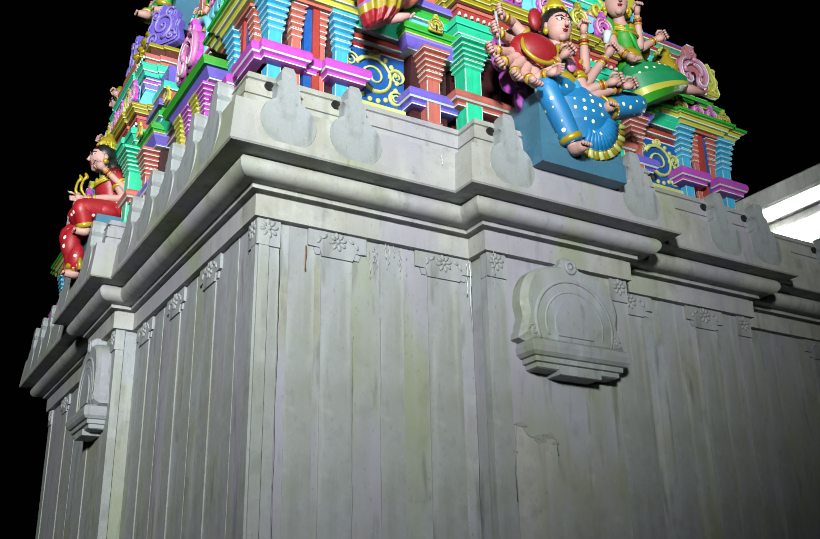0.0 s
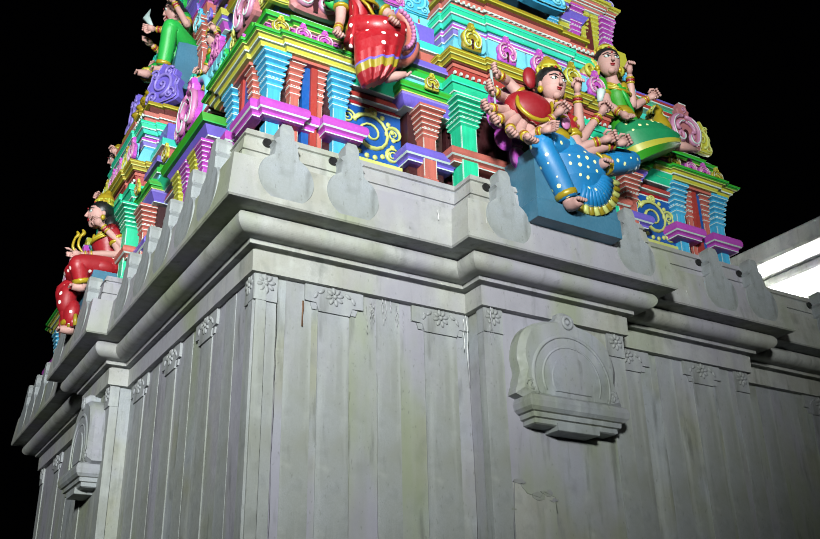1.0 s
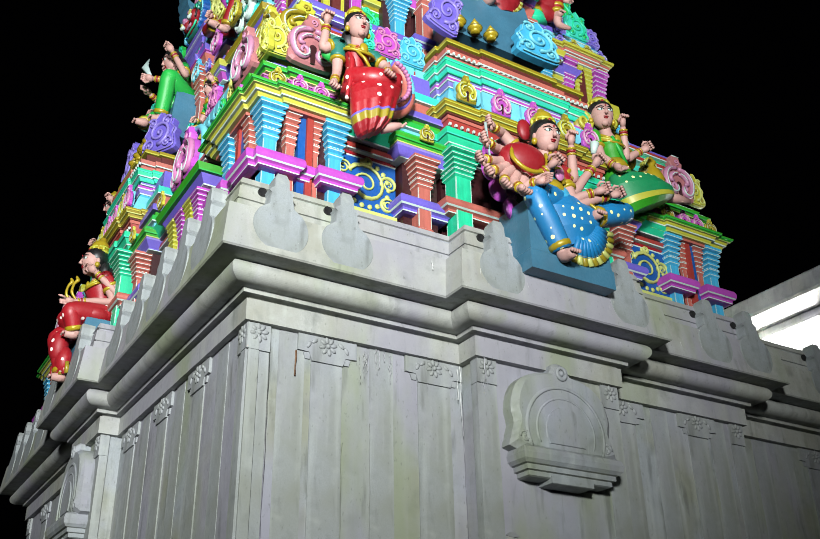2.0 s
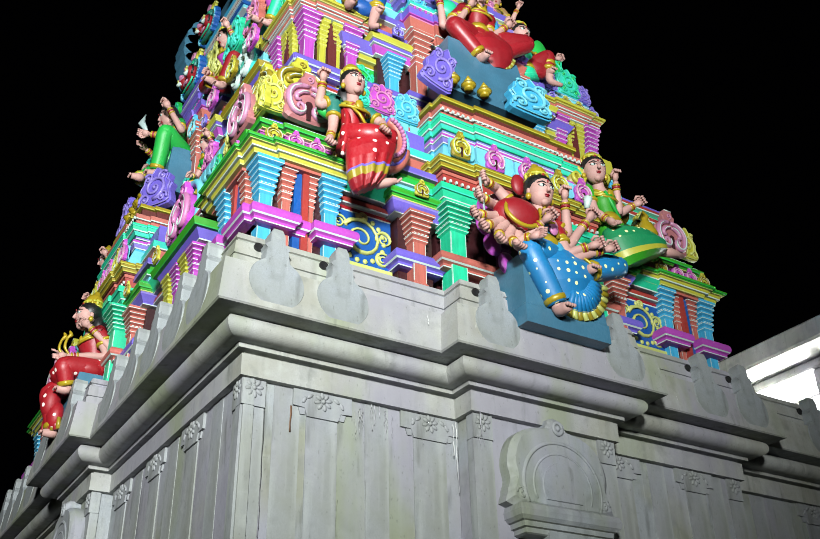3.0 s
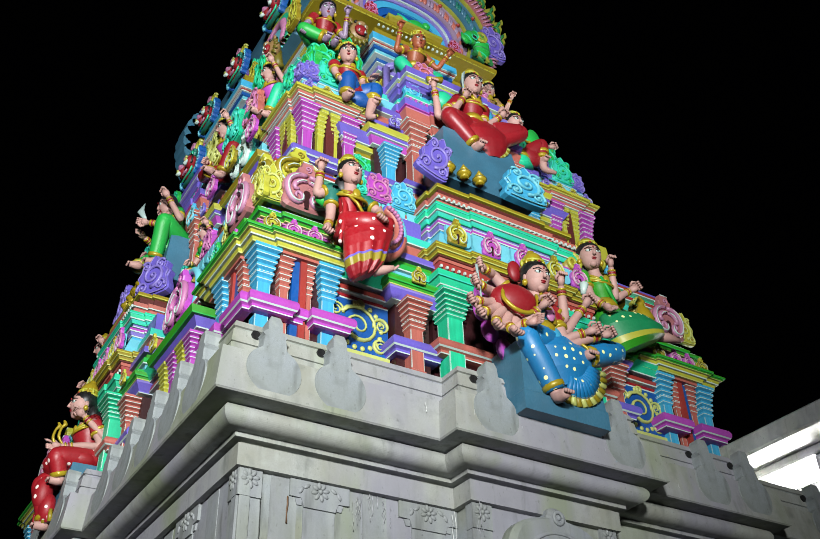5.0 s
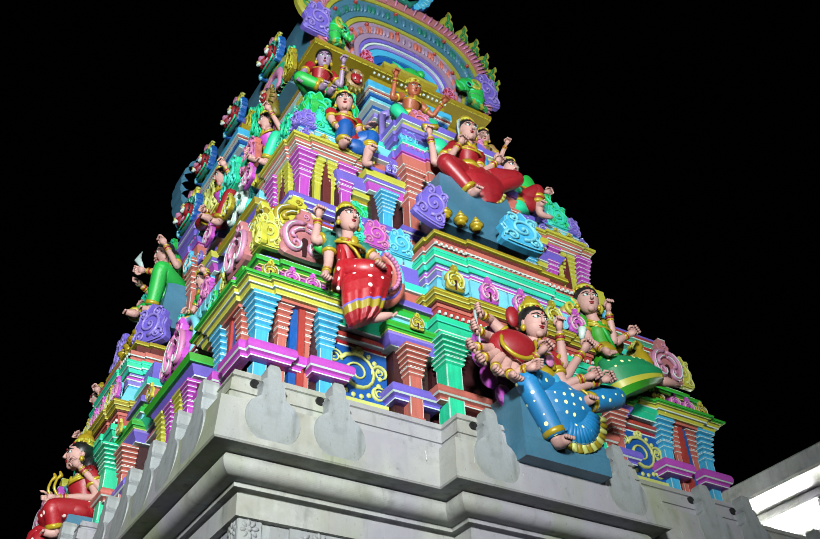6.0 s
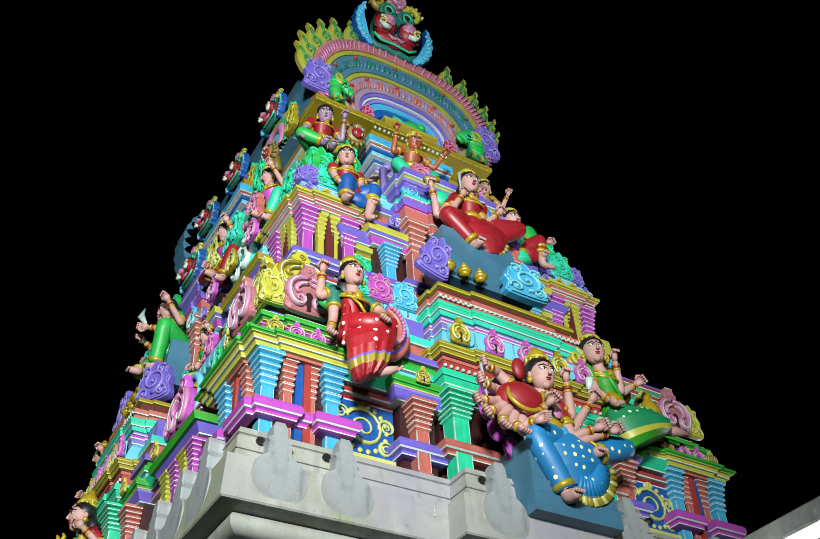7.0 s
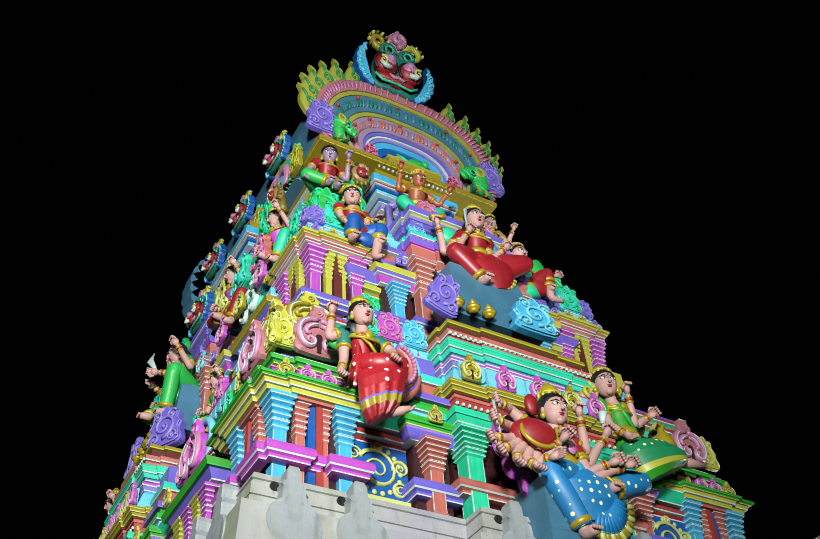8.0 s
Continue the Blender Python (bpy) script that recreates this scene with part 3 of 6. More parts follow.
def drops(m, x0, x1, y, z0, z1, step, color):
    """Rounded hanging tongues along a sloping band."""
    f = Form()
    n = max(2, int((x1 - x0) / step))
    w = (x1 - x0) / n
    for i in range(n):
        x = x0 + w * (i + 0.5)
        f.plate([(x - w * 0.42, z1), (x - w * 0.42, z0 + w * 0.4)] + [(x + w * 0.42 * math.cos(radians(a)), z0 + w * 0.42 + w * 0.42 * math.sin(radians(a))) for a in range(190, 351, 20)] + [(x + w * 0.42, z0 + w * 0.4), (x + w * 0.42, z1)], y + 0.02, y - 0.008, color, m=m)
    tagged(part("tongue_course", f, tower), kind="stuff")


def sill(m, x0, x1, y, z0, z1, out, a):
    """A rounded ledge that returns round a bay, from x0 to x1 with its face at y: a thin fillet, a fat roll, a white line."""
    h = z1 - z0
    prof = [(0.0, z0, a), (out * 0.45, z0 + h * 0.03, "white"), (out * 0.48, z0 + h * 0.09, a), (out * 0.50, z0 + h * 0.22, a)]
    for k in range(9):
        w = radians(-80 + 20 * k)
        prof.append((out * (0.55 + 0.55 * math.cos(w)), z0 + h * (0.60 + 0.34 * math.sin(w)), "white" if k == 1 else a))
    prof.append((out * 0.3, z1, a))
    f = Form().loft(rect((x0 + x1) / 2, y + 0.2, (x1 - x0) / 2, 0.2), prof, a, a)
    part("sill", Form_moved(f, m), tower)


def Form_moved(f, m):
    f.v = [tuple(m @ Vector(p)) for p in f.v]
    return f


def panel(m, x0, x1, y, z0, z1, a, curl):
    """A recessed painted panel with raised curls and a pale foot."""
    board = part("panel", Form().box(x0, x1, y, y + 0.06, z0, z1, a, m), tower)
    f = Form()
    w, h = x1 - x0, z1 - z0
    for cx, cz, r, a0, s in ((0.50, 0.52, 0.40, 150, -1), (0.88, 0.62, 0.16, 200, -1), (0.86, 0.20, 0.15, 60, 1), (0.12, 0.74, 0.15, -20, 1), (0.14, 0.20, 0.15, 120, -1), (0.52, 0.97, 0.08, 0, 1)):
        f.tube([(x0 + w * cx + px * h, y - 0.004, z0 + h * cz + pz * h) for px, pz in spiral(0, 0, r, 1.9, a0, s, 28)], [0.024 * (0.45 + r) * h / 0.45 * (1.2 - 0.022 * i) for i in range(29)], curl, 6, m, 0.6)
    for k in range(13):
        a = radians(100 - 20 * k)
        f.ball((x0 + w * 0.5 + 0.44 * h * math.cos(a), y - 0.003, z0 + h * 0.52 + 0.44 * h * math.sin(a)), (0.05 * h, 0.012, 0.05 * h), curl, 8, 5, m)
    part("curl_relief", f, board, "pale raised curl")
    part("panel_foot", Form().box(x0, x1, y - 0.02, y + 0.05, z0 - 0.03, z0, "lemon", m), board)


def tier_one():
    hx, hy = 2.25, 3.22
    block("tier_wall", rect(XC, YC, hx - 0.16, hy - 0.16), 4.87, [("maroon", 0, 0.72), ("salmon", 0.03, 0.05, "white"), ("turq", (0.05, 0.09), 0.07), ("purple", 0.02, 0.12, "white"), ("green", 0.05, 0.06, "yellow"),
          ("salmon", 0.0, 0.16), ("purple", 0.04, 0.07, "white"), ("sky", -0.02, 0.2), ("yellow", 0.02, 0.05), ("cyan", (0.0, -0.04), 0.12), ("red", 0.03, 0.05, "white"), ("turq", (0.02, -0.04), 0.09, "white"), ("red", 0.0, 0.04, "white"), ("purple", -0.03, 0.05, "lilac")], "brown")
    w = 0.40
    for sx in (-1, 1):
        for sy in (-1, 1):
            block("corner_pavilion", bumped(XC + sx * (hx - w), YC + sy * (hy - w), w - 0.07, w - 0.07), 4.87, [
                ("maroon", 0, 0.74), ("salmon", 0.09, 0.024), ("yellow", (0.12, 0.13), 0.034, "lemon"), ("yellow", (0.15, 0.16), 0.034, "white"), ("green", (0.18, 0.19), 0.014, "lemon"), ("green", (0.20, 0.205), 0.02, "leaf"), ("red", 0.07, 0.019), ("turq", 0.04, 0.034, "white"), ("pink", 0.03, 0.05, "white"),
                ("magenta", (0.05, 0.07), 0.028, "white"), ("magenta", (0.08, 0.03), 0.036, "pink"), ("lilac", 0.01, 0.03, "white"), ("green", (0.045, 0.06), 0.02, "lemon"), ("green", (0.08, 0.09), 0.03, "leaf"), ("turq", 0.06, 0.026, "white"), ("turq", (0.05, -0.02), 0.045, "white"), ("turq", -0.04, 0.03), ("yellow", (-0.05, -0.1), 0.12), ("orange", -0.12, 0.14), ("gold", (-0.1, -0.28), 0.16)], "gold")
    for m, L, D, front in ((FRONT, hx, hy, True), (SIDE, hy, hx, False)):
        yy = -D
        for s in (-1, 1):
            if s == 1 and not front:
                start = 1
            else:
                start = 0
            for k, (d, ww, a) in enumerate(((0.075, 0.06, "blue"), (0.235, 0.04, "salmon"), (0.425, 0.032, "salmon"), (0.575, 0.06, "blue"))):
                if k >= start:
                    pilaster(m, s * (L - d), yy + 0.04, 4.90, 5.635, ww, a)
            lo, hi = sorted((s * (L - 0.29), s * (L - 0.345)))
            part("strip", Form().box(lo, hi, yy, yy + 0.1, 4.90, 5.62, "deep", m), tower)
            lo, hi = sorted((s * (L - 0.347), s * (L - 0.395)))
            part("strip", Form().box(lo, hi, yy - 0.02, yy + 0.1, 4.90, 5.62, "red", m, 0.006), tower)
            for d0, d1 in ((0.0, 0.25), (0.46, 0.70)):
                lo, hi = sorted((s * (L - d0), s * (L - d1)))
                sill(m, lo, hi, yy - 0.05, 5.07, 5.21, 0.055, "magenta")
            for j, (d, a, b) in enumerate(((0.08, "yellow", "gold"), (0.25, "magenta", "pink"), (0.42, "magenta", "pink"), (0.62, "yellow", "gold"))):
                if not (s == 1 and not front and j == 0):
                    kudu(m, s * (L - d), yy - 0.075, 5.765, 0.13, a, b, "white")
            kudu(m, s * (L - 0.36), yy - 0.02, 6.10, 0.38, "blush", "rose", "crimson", 0.38)
            scroll(m, s * (L - 0.09), yy + 0.02, 6.12, 0.22, "yellow", "lemon", "gold", 0.3)
            scroll(m, s * (L - 0.66), yy + 0.02, 6.12, 0.22, "yellow", "lemon", "gold", 0.3)
            if s < 0 or not front:
                kudu(m, s * (L - 0.36), yy + 0.14, 6.40, 0.42, "yellow", "gold", "white", 0.36)
            else:
                pot(m, s * (L - 0.70), yy + 0.05, 6.2, 0.18)
        beads(m, -L + 0.1, L - 0.1, yy + 0.11, 5.62, 0.03, 0.05, "white")
        for s in (-1, 1):
            lo, hi = sorted((s * (L - 0.75), s * 0.78))
            drops(m, lo, hi, yy + 0.13, 6.46, 6.56, 0.11, "sky")
            for k in range(3):
                u = lo + (hi - lo) * (k + 0.5) / 3
                kudu(m, u, yy + 0.06, 6.12, 0.17, ("magenta", "gold", "leaf")[k], ("pink", "yellow", "turq")[k], "white", 0.2)
                scroll(m, u, yy + 0.16, 6.62, 0.26, ("turq", "magenta", "blue")[k], ("cyan", "pink", "sky")[k], "white", 0.26)
        # panels in the recesses
        for s in (-1, 1):
            lo, hi = sorted((s * (1.14 if front else 1.02), s * (1.64 if front else 1.35)))
            panel(m, lo, hi, yy + 0.05, 5.03, 5.46, "deep", "lemon")
            part("lintel", Form().loft(rect((lo + hi) / 2, yy + 0.15, (hi - lo) / 2, 0.1), cut(courses(5.46, [("crimson", 0.0, 0.04, "white"), ("red", 0.04, 0.05, "white"), ("maroon", 0.02, 0.03), ("turq", (0.06, 0.13), 0.09, "white"), ("cyan", 0.1, 0.04)])), "cyan", "maroon", m), tower)
        # inner bays
        c = 0.82 if front else 0.62
        for s in (-1, 1):
            u0, u1 = sorted((s * c, s * (c + 0.30)))
            part("inner_bay", Form().loft(rect((u0 + u1) / 2, yy + 0.20, (u1 - u0) / 2, 0.22), cut(courses(4.87, [
                ("maroon", 0, 0.62), ("purple", 0.06, 0.02, "white"), ("purple", (0.06, 0.10), 0.06), ("lilac", 0.1, 0.02), ("green", (0.105, 0.115), 0.025, "lemon"), ("green", (0.13, 0.14), 0.035, "leaf"), ("leaf", 0.12, 0.03, "white"), ("salmon", 0.05, 0.04), ("sky", 0.03, 0.06, "white"),
                ("leaf", 0.06, 0.06, "white"), ("green", 0.03, 0.05), ("purple", 0.07, 0.06, "lilac"), ("salmon", 0.0, 0.14), ("cyan", 0.03, 0.08, "white"), ("purple", -0.02, 0.2)])), "purple", None, m), tower)
            pilaster(m, s * (c + 0.17), yy - 0.06, 4.88, 5.50, 0.066, "salmon")
            sill(m, u0 - 0.01, u1 + 0.01, yy - 0.06, 5.03, 5.17, 0.07, "purple")
            kudu(m, s * (c + 0.18), yy - 0.19, 5.63, 0.12, "yellow", "gold", "white")
            if not front:
                # a narrow second pavilion on the long side
                v0, v1 = sorted((s * 1.45, s * 2.2))
                part("inner_bay", Form().loft(rect((v0 + v1) / 2, yy + 0.2, (v1 - v0) / 2, 0.2), cut(courses(4.87, [
                    ("maroon", 0, 0.60), ("purple", (0.05, 0.09), 0.08, "white"), ("green", (0.12, 0.14), 0.06, "leaf"), ("brown", 0.04, 0.08), ("salmon", 0.06, 0.08, "white"), ("purple", 0.02, 0.2)])), "purple", None, m), tower)
                for d, a in ((1.55, "yellow"), (1.75, "magenta"), (1.95, "yellow"), (2.12, "magenta")):
                    pilaster(m, s * d, yy + 0.0, 4.88, 5.47, 0.05, a, "white" if a == "magenta" else "lemon")
                kudu(m, s * 1.82, yy - 0.08, 5.74, 0.42, "magenta", "pink", "white", 0.42)
                part("arch_band", Form().tube([(s * 1.82 + 0.27 * math.cos(radians(a)), yy - 0.02, 5.93 + 0.30 * math.sin(radians(a))) for a in range(-40, 221, 13)], 0.035, "sky", 6, m), tower)
                kudu(m, s * 1.5, yy - 0.16, 5.62, 0.13, "yellow", "gold", "white")
        # middle bay
        cw = c - 0.1
        part("middle_bay", Form().loft(bumped(0, yy + 0.2, cw, 0.30, 0.55, 0.025), cut(courses(4.87, [
            ("maroon", 0, 0.72), ("turq", (0.02, 0.04), 0.045, "white"), ("turq", (0.055, 0.075), 0.05, "cyan"), ("turq", (0.085, 0.11), 0.055, "white"), ("turq", 0.125, 0.06, "cyan"), ("salmon", 0.03, 0.03), ("red", (0.05, 0.07), 0.09, "white"), ("salmon", 0.08, 0.03), ("brown", 0.095, 0.012), ("gold", (0.11, 0.12), 0.028, "yellow"), ("gold", (0.135, 0.145), 0.025, "lemon"), ("gold", 0.15, 0.025, "yellow"),
            ("brown", 0.02, 0.02), ("sky", (0.07, 0.01), 0.20, "white"), ("blue", 0.0, 0.025), ("lilac", (0.01, 0.03), 0.04, "white"), ("magenta", 0.04, 0.035, "white"), ("deep", -0.01, 0.03), ("lilac", 0.01, 0.025, "white"), ("cyan", (0.03, 0.045), 0.035, "turq"), ("turq", (0.06, 0.07), 0.045, "white"), ("turq", 0.075, 0.03, "cyan"),
            ("salmon", (0.03, 0.04), 0.05, "white"), ("red", 0.02, 0.02), ("salmon", (0.04, 0.05), 0.05, "white"), ("brown", -0.02, 0.11, "salmon"), ("gold", 0.01, 0.04, "yellow")])), "brown", None, m), tower)
        for s in (-1, 1):
            pilaster(m, s * (cw - 0.03), yy - 0.12, 4.88, 5.62, 0.085, "turq", "white", 0.70)
            pilaster(m, s * (cw - 0.48), yy - 0.08, 4.88, 5.62, 0.07, "magenta", "pink")
            lo, hi = sorted((s * (cw + 0.07), s * (cw - 0.42)))
            sill(m, lo, hi, yy - 0.14, 5.07, 5.2, 0.08, "salmon")
            if s < 0:
                scroll(m, s * (cw + 0.0), yy - 0.02, 6.97, 0.32, "purple", "lilac", "lilac", 0.42, 18)
            for k in range(3):
                pot(m, s * (cw - 0.2 - 0.17 * k), yy + 0.0, 7.085, 0.13)
        beads(m, -cw - 0.06, cw + 0.06, yy - 0.175, 5.87, 0.028, 0.055, "white")
        beads(m, -cw - 0.03, cw + 0.03, yy - 0.155, 6.60, 0.03, 0.05, "white")
        drops(m, -cw, cw, yy - 0.165, 6.14, 6.31, 0.13, "sky")
        for u, a, b in ((-0.62, "gold", "yellow"), (-0.28, "magenta", "pink"), (0.06, "magenta", "pink"), (0.40, "gold", "yellow"), (0.66, "magenta", "pink")):
            kudu(m, u * cw / 0.72, yy - 0.20, 6.13, 0.18, a, b, "white", 0.21)
        scroll(m if front else m @ pose(0.50, yy + 0.02, -0.16, 0, 0, 32) @ Matrix.Diagonal((0.85, 1, 1, 1)) @ pose(-0.24, -yy + 0.12, 0), 0.24, yy - 0.12, 6.98, 0.46, "blue" if front else "purple", "sky" if front else "lilac", "white", 0.34 if front else 0.40)


def tier_two():
    hx, hy = 1.72, 2.66
    block("tier_wall", rect(XC, YC, hx - 0.16, hy - 0.16), 6.95, [("maroon", 0, 0.8), ("yellow", 0.04, 0.06, "white"), ("purple", (0.05, 0.09), 0.08), ("magenta", 0.02, 0.1, "white"), ("gold", 0.06, 0.06, "yellow"), ("pink", 0.0, 0.2), ("purple", 0.03, 0.08, "white"), ("sky", -0.03, 0.2), ("cyan", -0.02, 0.08, "white"), ("purple", -0.1, 0.2)], "purple")
    w = 0.34
    for sx in (-1, 1):
        for sy in (-1, 1):
            block("corner_pavilion", bumped(XC + sx * (hx - w), YC + sy * (hy - w), w - 0.06, w - 0.06), 6.55, [
                ("gold", 0.02, 0.18), ("red", 0.03, 0.03, "white"), ("cyan", (0.06, 0.0), 0.12, "white"), ("red", 0.04, 0.05, "white"), ("yellow", -0.02, 0.06), ("maroon", 0, 0.84), ("salmon", (0.07, 0.08), 0.034, "white"), ("red", 0.095, 0.03, "white"), ("salmon", (0.105, 0.115), 0.034, "white"), ("gold", (0.13, 0.135), 0.02, "lemon"), ("yellow", (0.145, 0.15), 0.027), ("brown", 0.03, 0.02), ("purple", 0.03, 0.045, "lilac"), ("blue", 0.04, 0.03, "white"),
                ("sky", 0.05, 0.06, "white"), ("blue", (0.06, 0.02), 0.08, "white"), ("cyan", -0.02, 0.06), ("turq", (-0.05, -0.2), 0.2)], "turq")
    for m, L, D, front in ((FRONT, hx, hy, True), (SIDE, hy, hx, False)):
        yy = -D
        for s in (-1, 1):
            start = 1 if (s == 1 and not front) else 0
            for k, (d, ww, a) in enumerate(((0.08, 0.06, "magenta"), (0.22, 0.036, "yellow"), (0.36, 0.036, "yellow"), (0.50, 0.06, "magenta"))):
                if k >= start:
                    pilaster(m, s * (L - d), yy + 0.04, 7.02, 7.83, ww, a, "lemon" if a == "yellow" else "white")
            lo, hi = sorted((s * (L - 0.27), s * (L - 0.35)))
            part("strip", Form().box(lo, hi, yy, yy + 0.1, 7.02, 7.82, "brown", m), tower)
            for d0, d1 in ((-0.03, 0.27), (0.36, 0.67)):
                lo, hi = sorted((s * (L - d0), s * (L - d1)))
                sill(m, lo, hi, yy - 0.02, 7.10, 7.24, 0.07, "purple")
            drops(m, *sorted((s * L, s * (L - 0.66))), yy - 0.03, 6.78, 6.87, 0.09, "cyan")
            for j, (d, a, b) in enumerate(((0.06, "purple", "lilac"), (0.24, "yellow", "gold"), (0.42, "yellow", "gold"), (0.60, "purple", "lilac"))):
                if not (s == 1 and not front and j == 0):
                    kudu(m, s * (L - d), yy - 0.06, 7.95, 0.15, a, b, "white", 0.13)
            scroll(m, s * (L - 0.1), yy + 0.0, 8.2, 0.2, "purple", "lilac", "white", 0.2)
            scroll(m, s * (L - 0.30), yy + 0.0, 8.2, 0.3, "cyan", "turq", "leaf", 0.32)
            scroll(m, s * (L - 0.55), yy + 0.02, 8.2, 0.22, "purple", "lilac", "white", 0.24)
            scroll(m, s * (L - 0.30), yy + 0.2, 8.5, 0.36, "leaf", "turq", "green", 0.42)
            kudu(m, s * (L - 0.28), yy + 0.0, 6.60, 0.34, "yellow", "gold", "white", 0.30)
            pot(m, s * (L - 0.05), yy - 0.05, 6.5, 0.12)
        c = 0.66 if front else 0.55
        for s in (-1, 1):
            lo, hi = sorted((s * (c + 0.28), s * (c + 0.58)))
            panel(m, lo, hi, yy + 0.05, 7.16, 7.5, "leaf", "turq")
            part("lintel", Form().loft(rect((lo + hi) / 2, yy + 0.15, (hi - lo) / 2, 0.1), cut(courses(7.5, [("gold", 0.0, 0.05, "white"), ("yellow", 0.04, 0.06, "lemon"), ("purple", (0.06, 0.12), 0.1, "white"), ("magenta", 0.06, 0.06)])), "purple", "maroon", m), tower)
            u0, u1 = sorted((s * c, s * (c + 0.3)))
            part("inner_bay", Form().loft(rect((u0 + u1) / 2, yy + 0.20, (u1 - u0) / 2, 0.22), cut(courses(6.95, [
                ("maroon", 0, 0.66), ("magenta", (0.04, 0.08), 0.07, "white"), ("purple", 0.1, 0.05, "white"), ("yellow", (0.11, 0.13), 0.06, "lemon"), ("cyan", 0.04, 0.05), ("purple", 0.06, 0.07, "lilac"), ("salmon", 0.0, 0.14), ("purple", 0.05, 0.08, "white"), ("sky", -0.03, 0.2)])), "purple", None, m), tower)
            pilaster(m, s * (c + 0.17), yy - 0.05, 6.98, 7.6, 0.06, "blue")
            sill(m, u0 - 0.03, u1 + 0.03, yy - 0.06, 7.06, 7.2, 0.08, "purple")
            kudu(m, s * (c + 0.16), yy - 0.17, 7.82, 0.12, "purple", "lilac", "white")
            if not front:
                v0, v1 = sorted((s * 1.25, s * 1.9))
                part("inner_bay", Form().loft(rect((v0 + v1) / 2, yy + 0.2, (v1 - v0) / 2, 0.2), cut(courses(6.95, [
                    ("maroon", 0, 0.6), ("purple", (0.05, 0.09), 0.08, "white"), ("gold", (0.12, 0.14), 0.06, "yellow"), ("brown", 0.04, 0.08), ("sky", 0.06, 0.1, "white"), ("purple", 0.02, 0.2)])), "purple", None, m), tower)
                for d, a in ((1.35, "blue"), (1.55, "salmon"), (1.78, "magenta")):
                    pilaster(m, s * d, yy, 6.98, 7.55, 0.05, a)
                kudu(m, s * 1.58, yy - 0.1, 7.75, 0.46, "cyan", "white", "crimson", 0.46)
        if not front:
            for u, z, w, a, b in ((0.70, 8.42, 0.5, "yellow", "lemon"), (1.25, 8.38, 0.42, "turq", "cyan"), (-0.75, 8.42, 0.5, "yellow", "lemon"), (1.75, 8.3, 0.36, "salmon", "pink"), (-1.4, 8.4, 0.4, "turq", "cyan"), (2.15, 6.3, 0.5, "salmon", "pink")):
                scroll(m, u, yy - 0.12, z, w, a, b, "white", w * 1.05)
            for u, a, b in ((0.45, "blue", "sky"), (1.0, "magenta", "pink"), (1.5, "gold", "yellow"), (2.0, "magenta", "pink"), (-0.5, "gold", "yellow"), (-1.1, "magenta", "pink")):
                kudu(m, u, yy - 0.2, 7.86, 0.22, a, b, "white", 0.22)
        cw = c - 0.06
        part("middle_bay", Form().loft(bumped(0, yy + 0.2, cw, 0.28, 0.55, 0.025), cut(courses(6.95, [
            ("maroon", 0, 1.0), ("salmon", (0.03, 0.06), 0.08, "white"), ("salmon", (0.07, 0.1), 0.1, "white"), ("pink", 0.08, 0.04), ("purple", (0.1, 0.12), 0.07, "magenta"), ("sky", 0.03, 0.1, "white"), ("cyan", 0.06, 0.05, "white"), ("blue", 0.0, 0.1), ("purple", 0.04, 0.08, "lilac"), ("lilac", 0.06, 0.05), ("yellow", 0.0, 0.1), ("purple", 0.03, 0.1, "white")])), "purple", None, m), tower)
        for s in (-1, 1):
            pilaster(m, s * (cw - 0.03), yy - 0.10, 6.98, 7.96, 0.07, "salmon")
            lo, hi = sorted((s * (cw + 0.06), s * (cw - 0.3)))
            sill(m, lo, hi, yy - 0.12, 7.08, 7.22, 0.08, "purple")
            scroll(m, s * (cw - 0.05), yy - 0.1, 8.35, 0.22, "blue", "sky", "white", 0.26)
            scroll(m, s * (cw - 0.25), yy - 0.02, 8.78, 0.3, "salmon", "pink", "white", 0.26)
        beads(m, -cw - 0.05, cw + 0.05, yy - 0.19, 8.25, 0.04, 0.06, "magenta")


